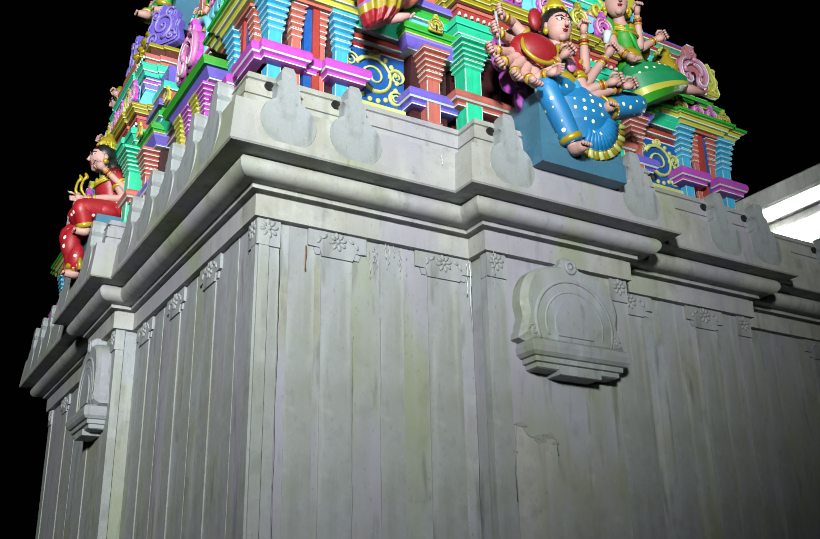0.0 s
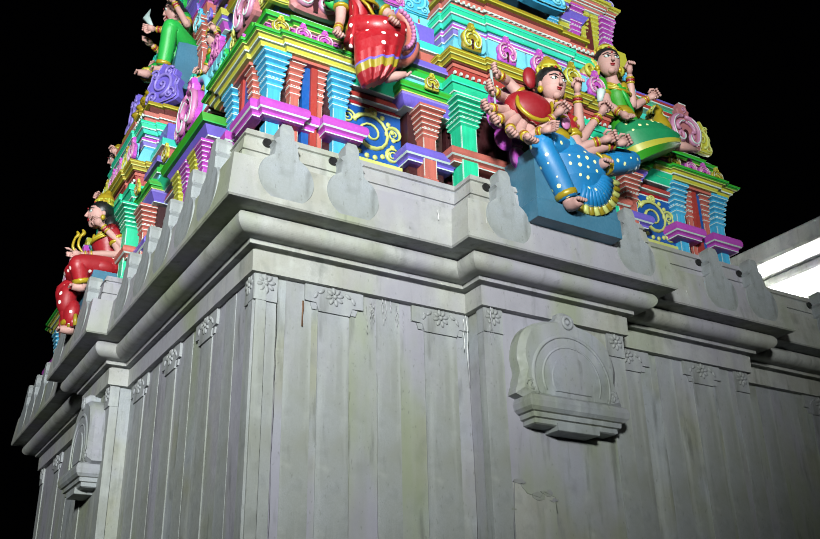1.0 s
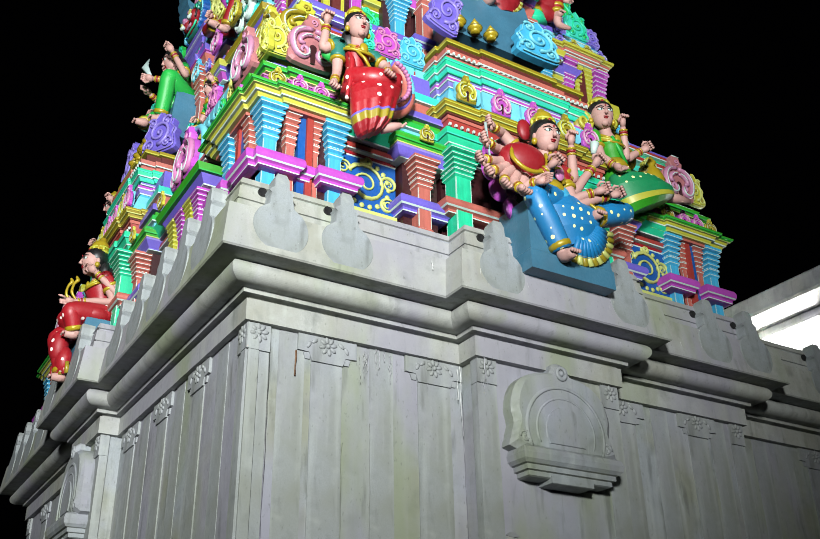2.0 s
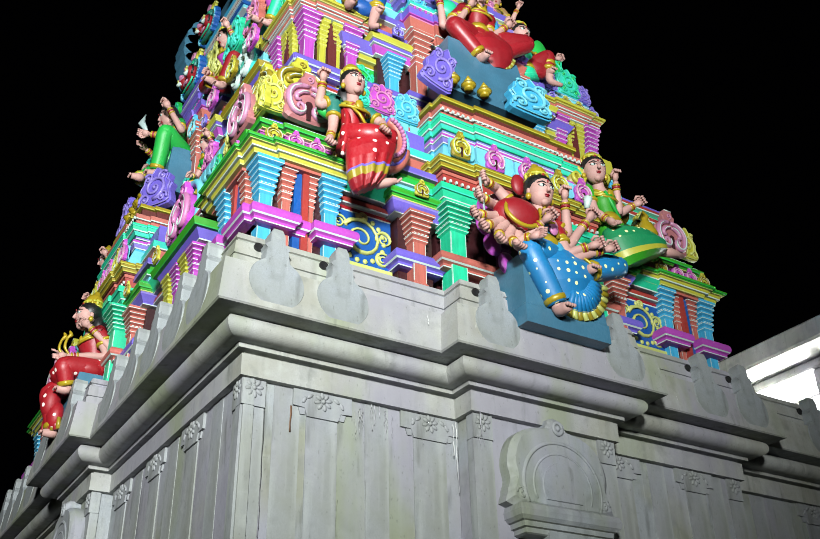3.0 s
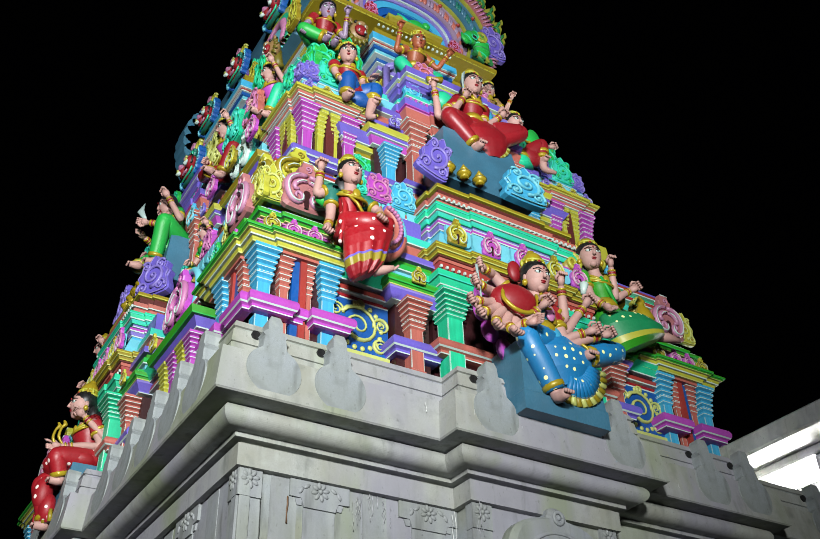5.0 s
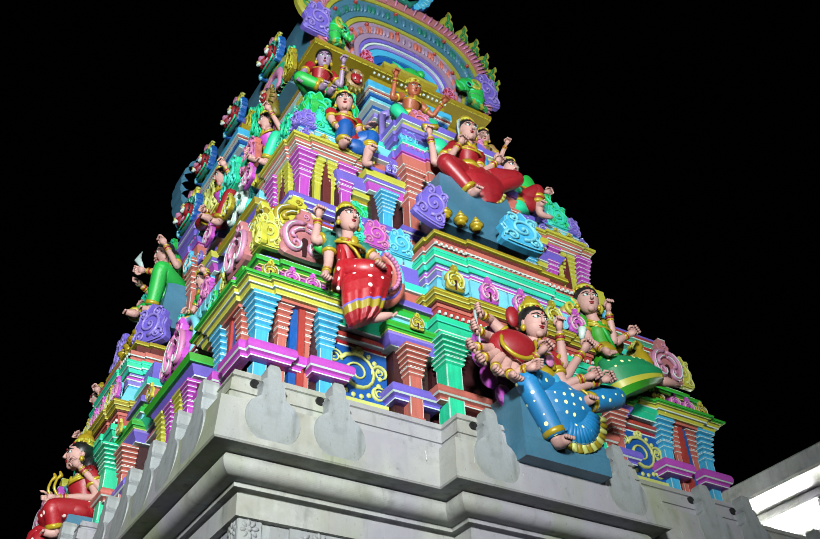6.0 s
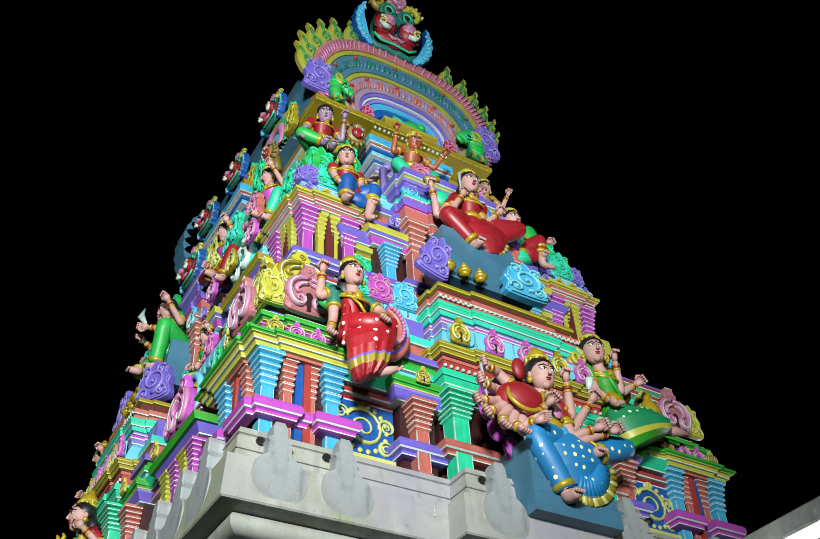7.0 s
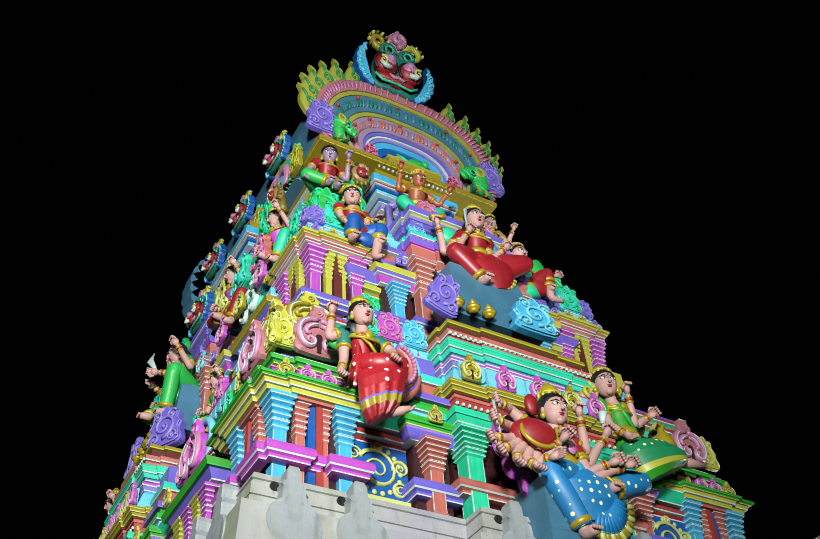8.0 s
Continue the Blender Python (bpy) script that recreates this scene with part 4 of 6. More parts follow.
def tier_three():
    block("tier_wall", rect(XC, YC, 1.22, 1.66), 8.75, [("salmon", 0.0, 0.3), ("purple", 0.05, 0.08, "white"), ("maroon", -0.1, 0.75), ("sky", -0.02, 0.07, "white"), ("red", 0.02, 0.04, "white"), ("gold", -0.05, 0.5)], "gold")
    for m, L, D, front in ((FRONT, 1.22, 1.66, True), (SIDE, 1.66, 1.22, False)):
        yy = -D
        for s in (-1, 1):
            for d, a in ((0.08, "yellow"), (0.3, "cyan"), (0.6, "magenta")):
                pilaster(m, s * (L - d), yy + 0.06, 9.1, 9.86, 0.05, a)
            scroll(m, s * (L - 0.10), yy - 0.20, 8.85, 0.28, "purple", "lilac", "white", 0.34)
            scroll(m, s * (L - 0.30), yy - 0.42, 9.10, 0.36, "leaf", "turq", "turq", 0.56)
            scroll(m, s * (L - 0.62), yy - 0.18, 9.0, 0.28, "purple", "lilac", "white", 0.5)
            scroll(m, s * (L - 0.85), yy - 0.2, 8.9, 0.3, "gold", "yellow", "lemon", 0.6)
        part("frame", Form().loft(rect(0, yy + 0.1, 0.42, 0.3), cut(courses(8.9, [
            ("purple", 0.02, 0.1, "white"), ("cyan", 0.05, 0.06, "white"), ("maroon", -0.06, 0.65), ("lilac", 0.0, 0.08, "white"), ("deep", 0.04, 0.07, "white"), ("sky", 0.1, 0.06, "white"), ("deep", 0.12, 0.05), ("red", 0.14, 0.04, "white"), ("blue", 0.16, 0.12, "white"), ("gold", 0.1, 0.16)])), "gold", None, m), tower)
        if front:
            beads(m, -0.5, 0.5, yy - 0.36, 10.28, 0.035, 0.06, "white")
        for s in (-1, 1):
            f = Form()
            for (x0, z0), (x1, z1) in (((0.34, 9.1), (0.34, 9.75)), ((0.34, 9.75), (0.05, 10.0))):
                f.tube([(s * x0, yy - 0.24, z0), (s * x1, yy - 0.24, z1)], 0.05, "lilac", 4, m)
            part("frame_post", f, tower)


tier_one()
tier_two()
tier_three()

# ---------------------------------------------------------------- roof with its gable
part("roof_slab", Form().loft(rect(XC, YC, 1.20, 1.91), cut(courses(10.44, [("gold", (0.05, 0.055), 0.03, "yellow"), ("gold", 0.06, 0.05), ("yellow", 0.03, 0.03), ("ochre", 0.0, 0.05)])), "gold", "gold"), tower, "dull gold roof slab")
f = Form()
for i in range(30):
    f.ball((XC - 1.22 + 2.44 * i / 29, YC - 1.95, 10.455), 0.018, "ochre", 6, 4)
for i in range(40):
    f.ball((XC - 1.24, YC - 1.93 + 3.86 * i / 39, 10.455), 0.018, "ochre", 6, 4)
tagged(part("stud_course", f, tower), kind="stuff")


def horseshoe(w, h, n=32):
    """Outline of a horseshoe arch from right foot to left foot, width 2w at its widest, height h."""
    pts = []
    for i in range(n + 1):
        a = radians(-34 + 248 * i / n)
        k = (math.sin(a) + math.sin(radians(34))) / (1 + math.sin(radians(34)))
        pts.append((w * math.copysign(abs(math.cos(a)) ** 0.72, math.cos(a)), h * k ** 0.92))
    return pts


def vault(m, length, w, h, mat):
    f = Form()
    o = horseshoe(w, h, 28)
    n = len(o)
    k = 8
    vs = [(x, length * j / k, z) for j in range(k + 1) for x, z in o]
    f.add(vs, [(j * n + i, (j + 1) * n + i, (j + 1) * n + i + 1, j * n + i + 1) for j in range(k) for i in range(n - 1)], mat, True, m)
    return f


part("vault", vault(pose(XC, YC - 1.75, 10.58), 3.5, 1.26, 1.62, "slate"), tower, "slate blue ribbed vault roof")


def flame_form(a, b):
    f = Form()
    o = [(-0.34, 0), (0.34, 0), (0.46, 0.3), (0.34, 0.55), (0.36, 0.72), (0.16, 0.86), (0.24, 1.08), (0.02, 1.28), (-0.02, 1.0), (-0.2, 0.86), (-0.4, 0.6), (-0.46, 0.3)]
    f.plate(rounded(o), 0.2, -0.05, a, a, 0.08)
    f.tube([(x, -0.06, z) for x, z in spiral(0, 0.38, 0.28, 1.2, -90, 1, 14)], [0.09 - 0.004 * i for i in range(15)], b, 5)
    f.ball((0, -0.05, 0.8), (0.09, 0.07, 0.2), b, 8, 5)
    return f


def gable(m, w, h, deep, owner, crest, bands, flames, flame_mats, size):
    """A horseshoe gable end: stacked raised bands, a back plate, flames round the rim."""
    o = horseshoe(w, h)
    back = 0.12 if len(bands) > 5 else 0.0
    plate = part("gable_plate", Form().plate(o, back + deep, back, crest, "slate", m=m), owner)
    n = len(o)
    for k, (outer, inner, mat, mat2) in enumerate(bands):
        f = Form()
        y = -0.06 + 0.014 * k if back else -0.03 - 0.012 * k
        rings = [[(x * q, yy, z * q ** 1.08) for x, z in o] for q, yy in ((outer, back), (outer, y), (inner, y - 0.006), (inner, back))]
        for a in range(3):
            f.add(rings[a] + rings[a + 1], [(i, n + i, n + i + 1, i + 1) for i in range(n - 1)], mat, False, m)
        if mat2:
            c = (outer + inner) / 2
            wide = abs(outer - inner) * w
            for i in range(n - 1):
                for q in (0.0, 0.5):
                    p = Vector(o[i]).lerp(Vector(o[i + 1]), q)
                    odd = (i + int(q * 2)) % 2
                    at_q = lambda k: (p.x * k, y - 0.006, p.y * k ** 1.08)
                    if mat2 == "pink":
                        # slanting leaves along the outer roll
                        f.tube([at_q(inner + 0.01), Vector(at_q(c)) + Vector((0.02, -0.02, 0.01)), Vector(at_q(outer - 0.01)) + Vector((0.04, 0, 0.02))], [0.010, 0.018, 0.010], "pink" if odd else "rose", 5, m)
                    elif wide > 0.2:
                        f.ball(at_q(c), (wide * 0.17, 0.03, wide * 0.36), mat2 if odd else mat, 9, 6, m)
                        if i % 4 == 0 and odd:
                            f.ball(at_q(c + 0.3 * (outer - inner)), (0.03, 0.05, 0.022), "red", 7, 5, m)
                    else:
                        for e in (-0.26, 0.26):
                            f.ball(at_q(c + e * (outer - inner)), (wide * 0.24, 0.035, wide * 0.24), mat2 if odd == (e > 0) else "tan", 8, 5, m)
        part("gable_band", f, plate)
    me = shared(("flame",) + flame_mats, lambda: flame_form(*flame_mats))
    for i in range(flames):
        k = (i + 0.5) / flames
        if abs(k - 0.5) < 0.10 or k < 0.09 or k > 0.91:
            continue
        j = k * (len(o) - 1)
        a, b = Vector(o[int(j)]), Vector(o[min(int(j) + 1, len(o) - 1)])
        p = a.lerp(b, j - int(j))
        d = (b - a).normalized()
        ang = math.degrees(math.atan2(-d.x, d.y))
        tilt = math.degrees(math.atan2(d.y, -d.x))
        part("flame", me, plate, m=m @ pose(p.x * 0.98, 0.0, p.y - 0.02, 0, tilt * 0.30) @ Matrix.Diagonal((size * 0.74, size, size * 1.2, 1)))


roofm = pose(XC + 0.08, YC - 1.80, 10.55)
gable(roofm, 1.34, 1.66, 0.12, tower, "olive", [(1.0, 0.89, "blush", "pink"), (0.89, 0.85, "olive", None), (0.85, 0.69, "slate", "teal"), (0.69, 0.65, "olive", None), (0.65, 0.50, "mauve", "salmon"), (0.50, 0.47, "purple", None), (0.47, 0.45, "white", None), (0.45, 0.42, "lilac", None), (0.42, 0.36, "blue", None), (0.36, 0.30, "deep", None)], 19, ("olive", "fern"), 0.36)
f = Form().plate(horseshoe(0.44, 0.54), 0.14, 0.09, "deep", m=roofm)
f.loft(rect(0, -0.03, 0.36, 0.08), [(0, 0.02, "gold"), (0.03, 0.10, "olive"), (0.03, 0.15, "yellow"), (0, 0.19, "gold")], "gold", None, roofm)
f.ball((0.10, 0.0, 0.30), (0.15, 0.07, 0.11), "leaf", 12, 8, roofm).ball((0.24, 0.0, 0.40), (0.06, 0.05, 0.06), "leaf", 10, 6, roofm).ball((-0.16, 0.0, 0.27), (0.08, 0.06, 0.09), "olive", 10, 6, roofm)
f.tube([(-0.02, 0.0, 0.26), (-0.10, 0.01, 0.36), (-0.16, 0.02, 0.44)], [0.06, 0.04, 0.01], "turq", 7, roofm)
part("shell_niche", f, tower)


# ---------------------------------------------------------------- gable crest, side gables
def crescent(s, n=14):
    """A feathered horn: a broad crescent with a toothed outer edge."""
    outer, inner = [], []
    for k in range(n + 1):
        q = k / n
        a = radians(-78 + 128 * q)
        r = 0.40 + (0.022 if k % 2 else 0.0)
        outer.append((0.26 + r * math.cos(a), 0.48 + (r + 0.04) * math.sin(a)))
        inner.append((0.26 + (0.40 - 0.17 * math.sin(math.pi * min(1, q * 0.9 + 0.1))) * math.cos(a), 0.48 + (0.44 - 0.19 * math.sin(math.pi * min(1, q * 0.9 + 0.1))) * math.sin(a)))
    pts = [(s * x, z) for x, z in outer + inner[::-1]]
    return pts if s > 0 else pts[::-1]


def mask_form():
    """A grotesque crest mask with bulging cheeks, crescent horns, tusks and curls."""
    f = Form()
    f.ball((0, 0.0, 0.52), (0.36, 0.18, 0.42), "teal", 16, 10)
    f.tube([(x, -0.10, z) for x, z in ((-0.40, 0.22), (-0.28, 0.10), (-0.10, 0.13), (0, 0.10), (0.10, 0.13), (0.28, 0.10), (0.40, 0.22))], [0.03, 0.055, 0.05, 0.045, 0.05, 0.055, 0.03], "teal", 9)
    f.tube([(x, -0.17, z) for x, z in ((-0.36, 0.26), (-0.24, 0.18), (0, 0.20), (0.24, 0.18), (0.36, 0.26))], [0.02, 0.02, 0.02, 0.02, 0.02], "turq", 6)
    f.ball((0, -0.12, 0.28), (0.34, 0.09, 0.11), "crimson", 14, 8)
    f.tube([(x, -0.215, z) for x, z in ((-0.15, 0.30), (-0.07, 0.25), (0, 0.28), (0.07, 0.25), (0.15, 0.30))], [0.012, 0.03, 0.026, 0.03, 0.012], "rose", 7)
    for s in (-1, 1):
        f.ball((s * 0.21, -0.16, 0.47), (0.19, 0.13, 0.18), "crimson", 14, 9)
        f.ball((s * 0.19, -0.22, 0.51), (0.135, 0.085, 0.12), "rose", 12, 8)
        f.ball((s * 0.17, -0.265, 0.54), (0.08, 0.05, 0.06), "pink", 10, 6)
        f.tube([(s * 0.21 + 0.19 * math.cos(a * 0.2), -0.19, 0.48 + 0.18 * math.sin(a * 0.2)) for a in range(-4, 21)], 0.022, "black", 6)
        f.tube([(s * x, -0.29, z) for x, z in spiral(0.30, 0.44, 0.075, 1.3, 60, 1, 14)], [0.024 - 0.001 * i for i in range(15)], "lemon", 6)
        f.ball((s * 0.16, -0.09, 0.80), (0.10, 0.09, 0.10), "black", 10, 7)
        f.tube([(s * 0.16 + 0.115 * math.cos(a * 0.42), -0.12, 0.80 + 0.115 * math.sin(a * 0.42)) for a in range(0, 16)], 0.04, "teal", 7)
        f.tube([(s * 0.16 + 0.065 * math.cos(a * 0.42), -0.16, 0.80 + 0.065 * math.sin(a * 0.42)) for a in range(0, 16)], 0.014, "turq", 6)
        f.tube([(s * 0.07, -0.14, 0.66), (s * 0.20, -0.17, 0.70), (s * 0.34, -0.12, 0.66)], [0.03, 0.05, 0.02], "teal", 7)
        f.plate(crescent(s), 0.0, -0.13, "blue", "deep", 0.02)
        for k in range(9):
            a = radians(-62 + 12 * k)
            f.tube([(s * (0.26 + 0.31 * math.cos(a)), -0.13, 0.46 + 0.33 * math.sin(a)), (s * (0.26 + 0.38 * math.cos(a + 0.08)), -0.135, 0.46 + 0.41 * math.sin(a + 0.08))], [0.012, 0.016], "sky", 5)
        f.tube([(s * 0.16, -0.26, 0.37), (s * 0.26, -0.29, 0.35), (s * 0.35, -0.27, 0.41)], [0.04, 0.042, 0.008], "white", 8)
        f.tube([(s * (0.30 + x), -0.06, 0.98 + z) for x, z in spiral(0, 0, 0.15, 1.35, 200, -s, 20)], [0.065 - 0.0022 * i for i in range(21)], "gold" if s < 0 else "yellow", 7)
        for k in range(8):
            a = radians(20 + 28 * k)
            f.ball((s * 0.30 + 0.17 * math.cos(a), -0.06, 0.98 + 0.17 * math.sin(a)), (0.03, 0.05, 0.03), "ochre" if k % 2 else "lemon", 6, 5)
    f.tube([(x, -0.1, 1.12 + z) for x, z in spiral(0, 0, 0.13, 1.5, -90, 1, 20)], 0.045, "rose", 6)
    f.plate(rounded([(-0.10, 0.9), (0.10, 0.9), (0.17, 1.08), (0.13, 1.22), (0.05, 1.28), (0, 1.36), (-0.07, 1.28), (-0.14, 1.2), (-0.16, 1.06)]), 0.06, -0.07, "rose", "rose", 0.03)
    return f


def makara_form():
    """A coiled sea beast that swallows the foot of the arch: ridged neck, curled crest, round eye, open snout."""
    f = Form()
    p, r = glide([(0.16, 0.06, -0.24), (0.20, 0.02, 0.0), (0.10, 0.0, 0.20), (-0.08, -0.02, 0.14), (-0.20, -0.02, -0.02)], [0.12, 0.17, 0.18, 0.15, 0.07], 4)
    f.tube(p, r, "leaf", 14)
    for k in range(0, len(p), 2):
        d = (p[min(k + 1, len(p) - 1)] - p[max(k - 1, 0)]).normalized()
        f.tube([p[k] - d * 0.016, p[k], p[k] + d * 0.016], [r[k] * 0.98, r[k] * 1.1, r[k] * 0.98], "turq" if k % 4 else "fern", 14)
    f.tube([(0.10 + x, -0.16, 0.22 + z) for x, z in spiral(0, 0, 0.13, 1.6, -120, 1, 20)], [0.045 - 0.0014 * k for k in range(21)], "olive", 7)
    f.ball((0.10, -0.13, 0.22), (0.06, 0.05, 0.06), "crimson", 9, 6)
    f.ball((-0.04, -0.16, 0.10), (0.045, 0.03, 0.045), "black", 9, 6)
    f.tube([(-0.04 + 0.06 * math.cos(k * 0.5), -0.165, 0.10 + 0.06 * math.sin(k * 0.5)) for k in range(13)], 0.014, "turq", 6)
    f.tube([(-0.14, -0.06, -0.06), (-0.26, -0.10, -0.02), (-0.30, -0.10, 0.08)], [0.08, 0.05, 0.015], "leaf", 9)
    for k in range(5):
        f.plate([(-0.02 + 0.09 * k, -0.26), (0.09 + 0.09 * k, -0.26), (0.02 + 0.09 * k, -0.12)], 0.02, -0.10 + 0.01 * k, "olive" if k % 2 else "fern", bevel=0.02)
    return f


MAKARA = makara_form().mesh("sea_beast")
MASK = mask_form().mesh("crest_mask")
part("crest_mask", MASK, tower, "green and red grotesque crest mask with white tusks", m=roofm @ pose(-0.18, 0.04, 1.57, 14) @ Matrix.Diagonal((0.91, 0.95, 0.94, 1)))
for s, a, b in ((-1, "purple", "lilac"), (1, "purple", "lilac")):
    scroll(roofm, s * 1.24 - 0.02, -0.09, 0.20 if s < 0 else 0.32, 0.40, a, b, b, 0.5)
    part("sea_beast", MAKARA, tower, m=roofm @ pose(s * 0.92 - 0.05, -0.13, 0.30 if s > 0 else 0.26, 0, 8 * s) @ Matrix.Diagonal((s * (0.70 if s > 0 else 0.46), 0.45, 0.72, 1)))
    scroll(roofm, s * 0.60, -0.10, 0.06, 0.18, "crimson", "pink", "white", 0.18)
def shell_rim(m, w, h):
    """Round scallops with a raised inner ring along a horseshoe's edge."""
    f = Form()
    o = horseshoe(w, h, 26)
    for x, z in o:
        f.plate([(x * 1.04 + px, z * 1.02 + pz) for px, pz in ring(0, 0, 0.17, 0, 360, 18)], 0.34, -0.04, "slate", "slate", 0.02, m)
        for r in (0.11, 0.06):
            f.tube([(x * 1.04 + px, -0.045, z * 1.02 + pz) for px, pz in ring(0, 0, r, 0, 330, 12)], 0.014, "sky" if r > 0.08 else "navy", 5, m)
    part("scallop_rim", f, tower, "slate blue scalloped shell rim")


backm = pose(XC, YC + 1.80, 10.30, 0, 0, 180)
shell_rim(backm, 1.40, 1.42)
gable(backm, 1.50, 1.50, 0.22, tower, "slate", [(1.0, 0.9, "salmon", None)], 0, ("slate", "navy"), 0.24)
part("crest_mask", MASK, tower, m=backm @ pose(0, -0.02, 1.5) @ Matrix.Diagonal((0.98, 0.9, 1.0, 1)))
for v, ring_mat, crest in ((1.02, "turq", "leaf"), (-0.13, "magenta", "turq"), (-1.16, "turq", "leaf"), (-0.22, "cyan", "turq")):
    low = ring_mat == "cyan"
    mm = SIDE @ pose(v, -1.72 if low else -1.32, 8.20 if low else 10.26)
    gable(mm, 0.54 if low else 0.46, 0.86 if low else 0.62, 0.3, tower, crest, [(1.0, 0.86, "yellow" if ring_mat == "turq" else "lilac", None), (0.86, 0.68, ring_mat, None), (0.68, 0.5, "crimson", "pink"), (0.5, 0.35, "sky", None)], 0 if low else 10, ("slate", "navy") if low else ("turq", "leaf"), 0.13)
    part("crest_mask", MASK, tower, m=mm @ pose(0, -0.03, 0.76 if low else 0.54) @ Matrix.Diagonal((0.48, 0.6, 0.50, 1)))
    scroll(mm, 0.5, -0.05, 0, 0.26, "gold", "yellow", "ochre", 0.42)


# ---------------------------------------------------------------- statues
def cuff(f, a, b, k, r, mat, m, half=0.018):
    a, b = Vector(a), Vector(b)
    d = (b - a).normalized()
    p = a.lerp(b, k)
    f.tube([p - d * half, p - d * half * 0.5, p + d * half * 0.5, p + d * half], [r * 0.9, r * 1.12, r * 1.12, r * 0.9], mat, 10, m)


def face_form(f, head, m, skin, hair, crown):
    """A painted head that looks to -y: eyes with lids and brows, nose, lips, a brow mark, ears with rings, hair and a tall crown."""
    at_head = lambda x, y, z: head + Vector((x, y, z))
    f.ball(at_head(0, -0.02, 0), (0.104, 0.10, 0.112), skin, 18, 12, m)
    f.ball(at_head(0, -0.031, -0.050), (0.090, 0.082, 0.094), skin, 18, 12, m)
    f.ball(at_head(0, -0.074, -0.112), (0.036, 0.030, 0.030), skin, 12, 8, m)
    f.tube([at_head(0, -0.112, 0.022), at_head(0, -0.128, -0.008), at_head(0, -0.136, -0.03), at_head(0, -0.118, -0.042)], [0.008, 0.011, 0.019, 0.010], skin, 8, m)
    f.ball(at_head(0, -0.113, -0.064), (0.026, 0.009, 0.006), "crimson", 10, 6, m)
    f.ball(at_head(0, -0.110, -0.077), (0.021, 0.010, 0.007), "crimson", 10, 6, m)
    f.ball(at_head(0, -0.120, 0.048), (0.008, 0.005, 0.011), "crimson", 7, 5, m)
    for s in (-1, 1):
        f.ball(at_head(s * 0.041, -0.107, 0.008), (0.028, 0.011, 0.014), "white", 12, 7, m)
        f.ball(at_head(s * 0.041 + 0.003, -0.114, 0.008), (0.010, 0.006, 0.010), "black", 8, 6, m)
        f.tube([at_head(s * 0.012, -0.118, 0.008), at_head(s * 0.040, -0.117, 0.021), at_head(s * 0.072, -0.098, 0.010)], [0.003, 0.005, 0.003], "black", 5, m)
        f.tube([at_head(s * 0.012, -0.117, 0.030), at_head(s * 0.042, -0.112, 0.044), at_head(s * 0.080, -0.088, 0.032)], [0.004, 0.006, 0.003], "black", 5, m)
        f.ball(at_head(s * 0.102, 0.0, -0.015), (0.014, 0.022, 0.032), skin, 8, 6, m)
        f.ball(at_head(s * 0.106, -0.01, -0.062), (0.024, 0.024, 0.030), "gilt", 9, 6, m)
    if hair:
        f.ball(at_head(0, 0.018, 0.045), (0.120, 0.11, 0.118), "black", 16, 10, m)
        f.ball(at_head(0, 0.09, -0.1), (0.115, 0.07, 0.13), "black", 12, 8, m)
    if crown:
        c0 = at_head(0, 0.048, 0.088)
        p = [(0, 0.0), (-0.005, 0.025), (0.0, 0.05), (0.008, 0.075), (0.016, 0.10), (0.022, 0.115), (0.026, 0.13), (0.03, 0.15), (0.032, 0.165)]
        f.tube([c0 + Vector((0, y, z * crown / 0.16)) for y, z in p], [0.090, 0.097, 0.090, 0.086, 0.072, 0.052, 0.036, 0.03, 0.006], "gilt", 16, m)
        for z, r in ((0.012, 0.094), (0.062, 0.092)):
            f.tube([c0 + Vector((r * math.cos(a), r * math.sin(a) - 0.004, z)) for a in [2 * math.pi * k / 18 for k in range(19)]], 0.012, "yellow", 6, m)
        for k in range(7):
            a = radians(-180 + 30 * k)
            f.ball(c0 + Vector((0.093 * math.cos(a), 0.093 * math.sin(a), 0.046)), (0.019, 0.014, 0.036), "gilt" if k % 2 else "yellow", 7, 5, m)
        f.ball(c0 + Vector((0, -0.102, 0.04)), (0.014, 0.01, 0.02), "crimson", 7, 5, m)


def drape(f, rows, m, seg=30, pleats=11):
    """Hanging cloth: oval rings from the first row to the last. A row: one end, the other end, depth, depth of the pleats, paint of the cloth below it."""
    rings = []
    for a, b, depth, amp, _ in rows:
        a, b = Vector(a), Vector(b)
        for k in range(seg):
            w = 2 * math.pi * k / seg
            rings.append((a + b) / 2 + (b - a) / 2 * math.cos(w) + Vector((0, -1, 0)) * math.sin(w) * depth * (1 + amp * math.cos(pleats * w)))
    for r in range(len(rows) - 1):
        f.add(rings[r * seg:(r + 2) * seg], [(k, seg + k, seg + (k + 1) % seg, (k + 1) % seg) for k in range(seg)], rows[r][4], True, m)
    f.add(rings[:seg], [tuple(range(seg))], rows[0][4], False, m)
    f.add(rings[-seg:], [tuple(reversed(range(seg)))], rows[-1][4], False, m)


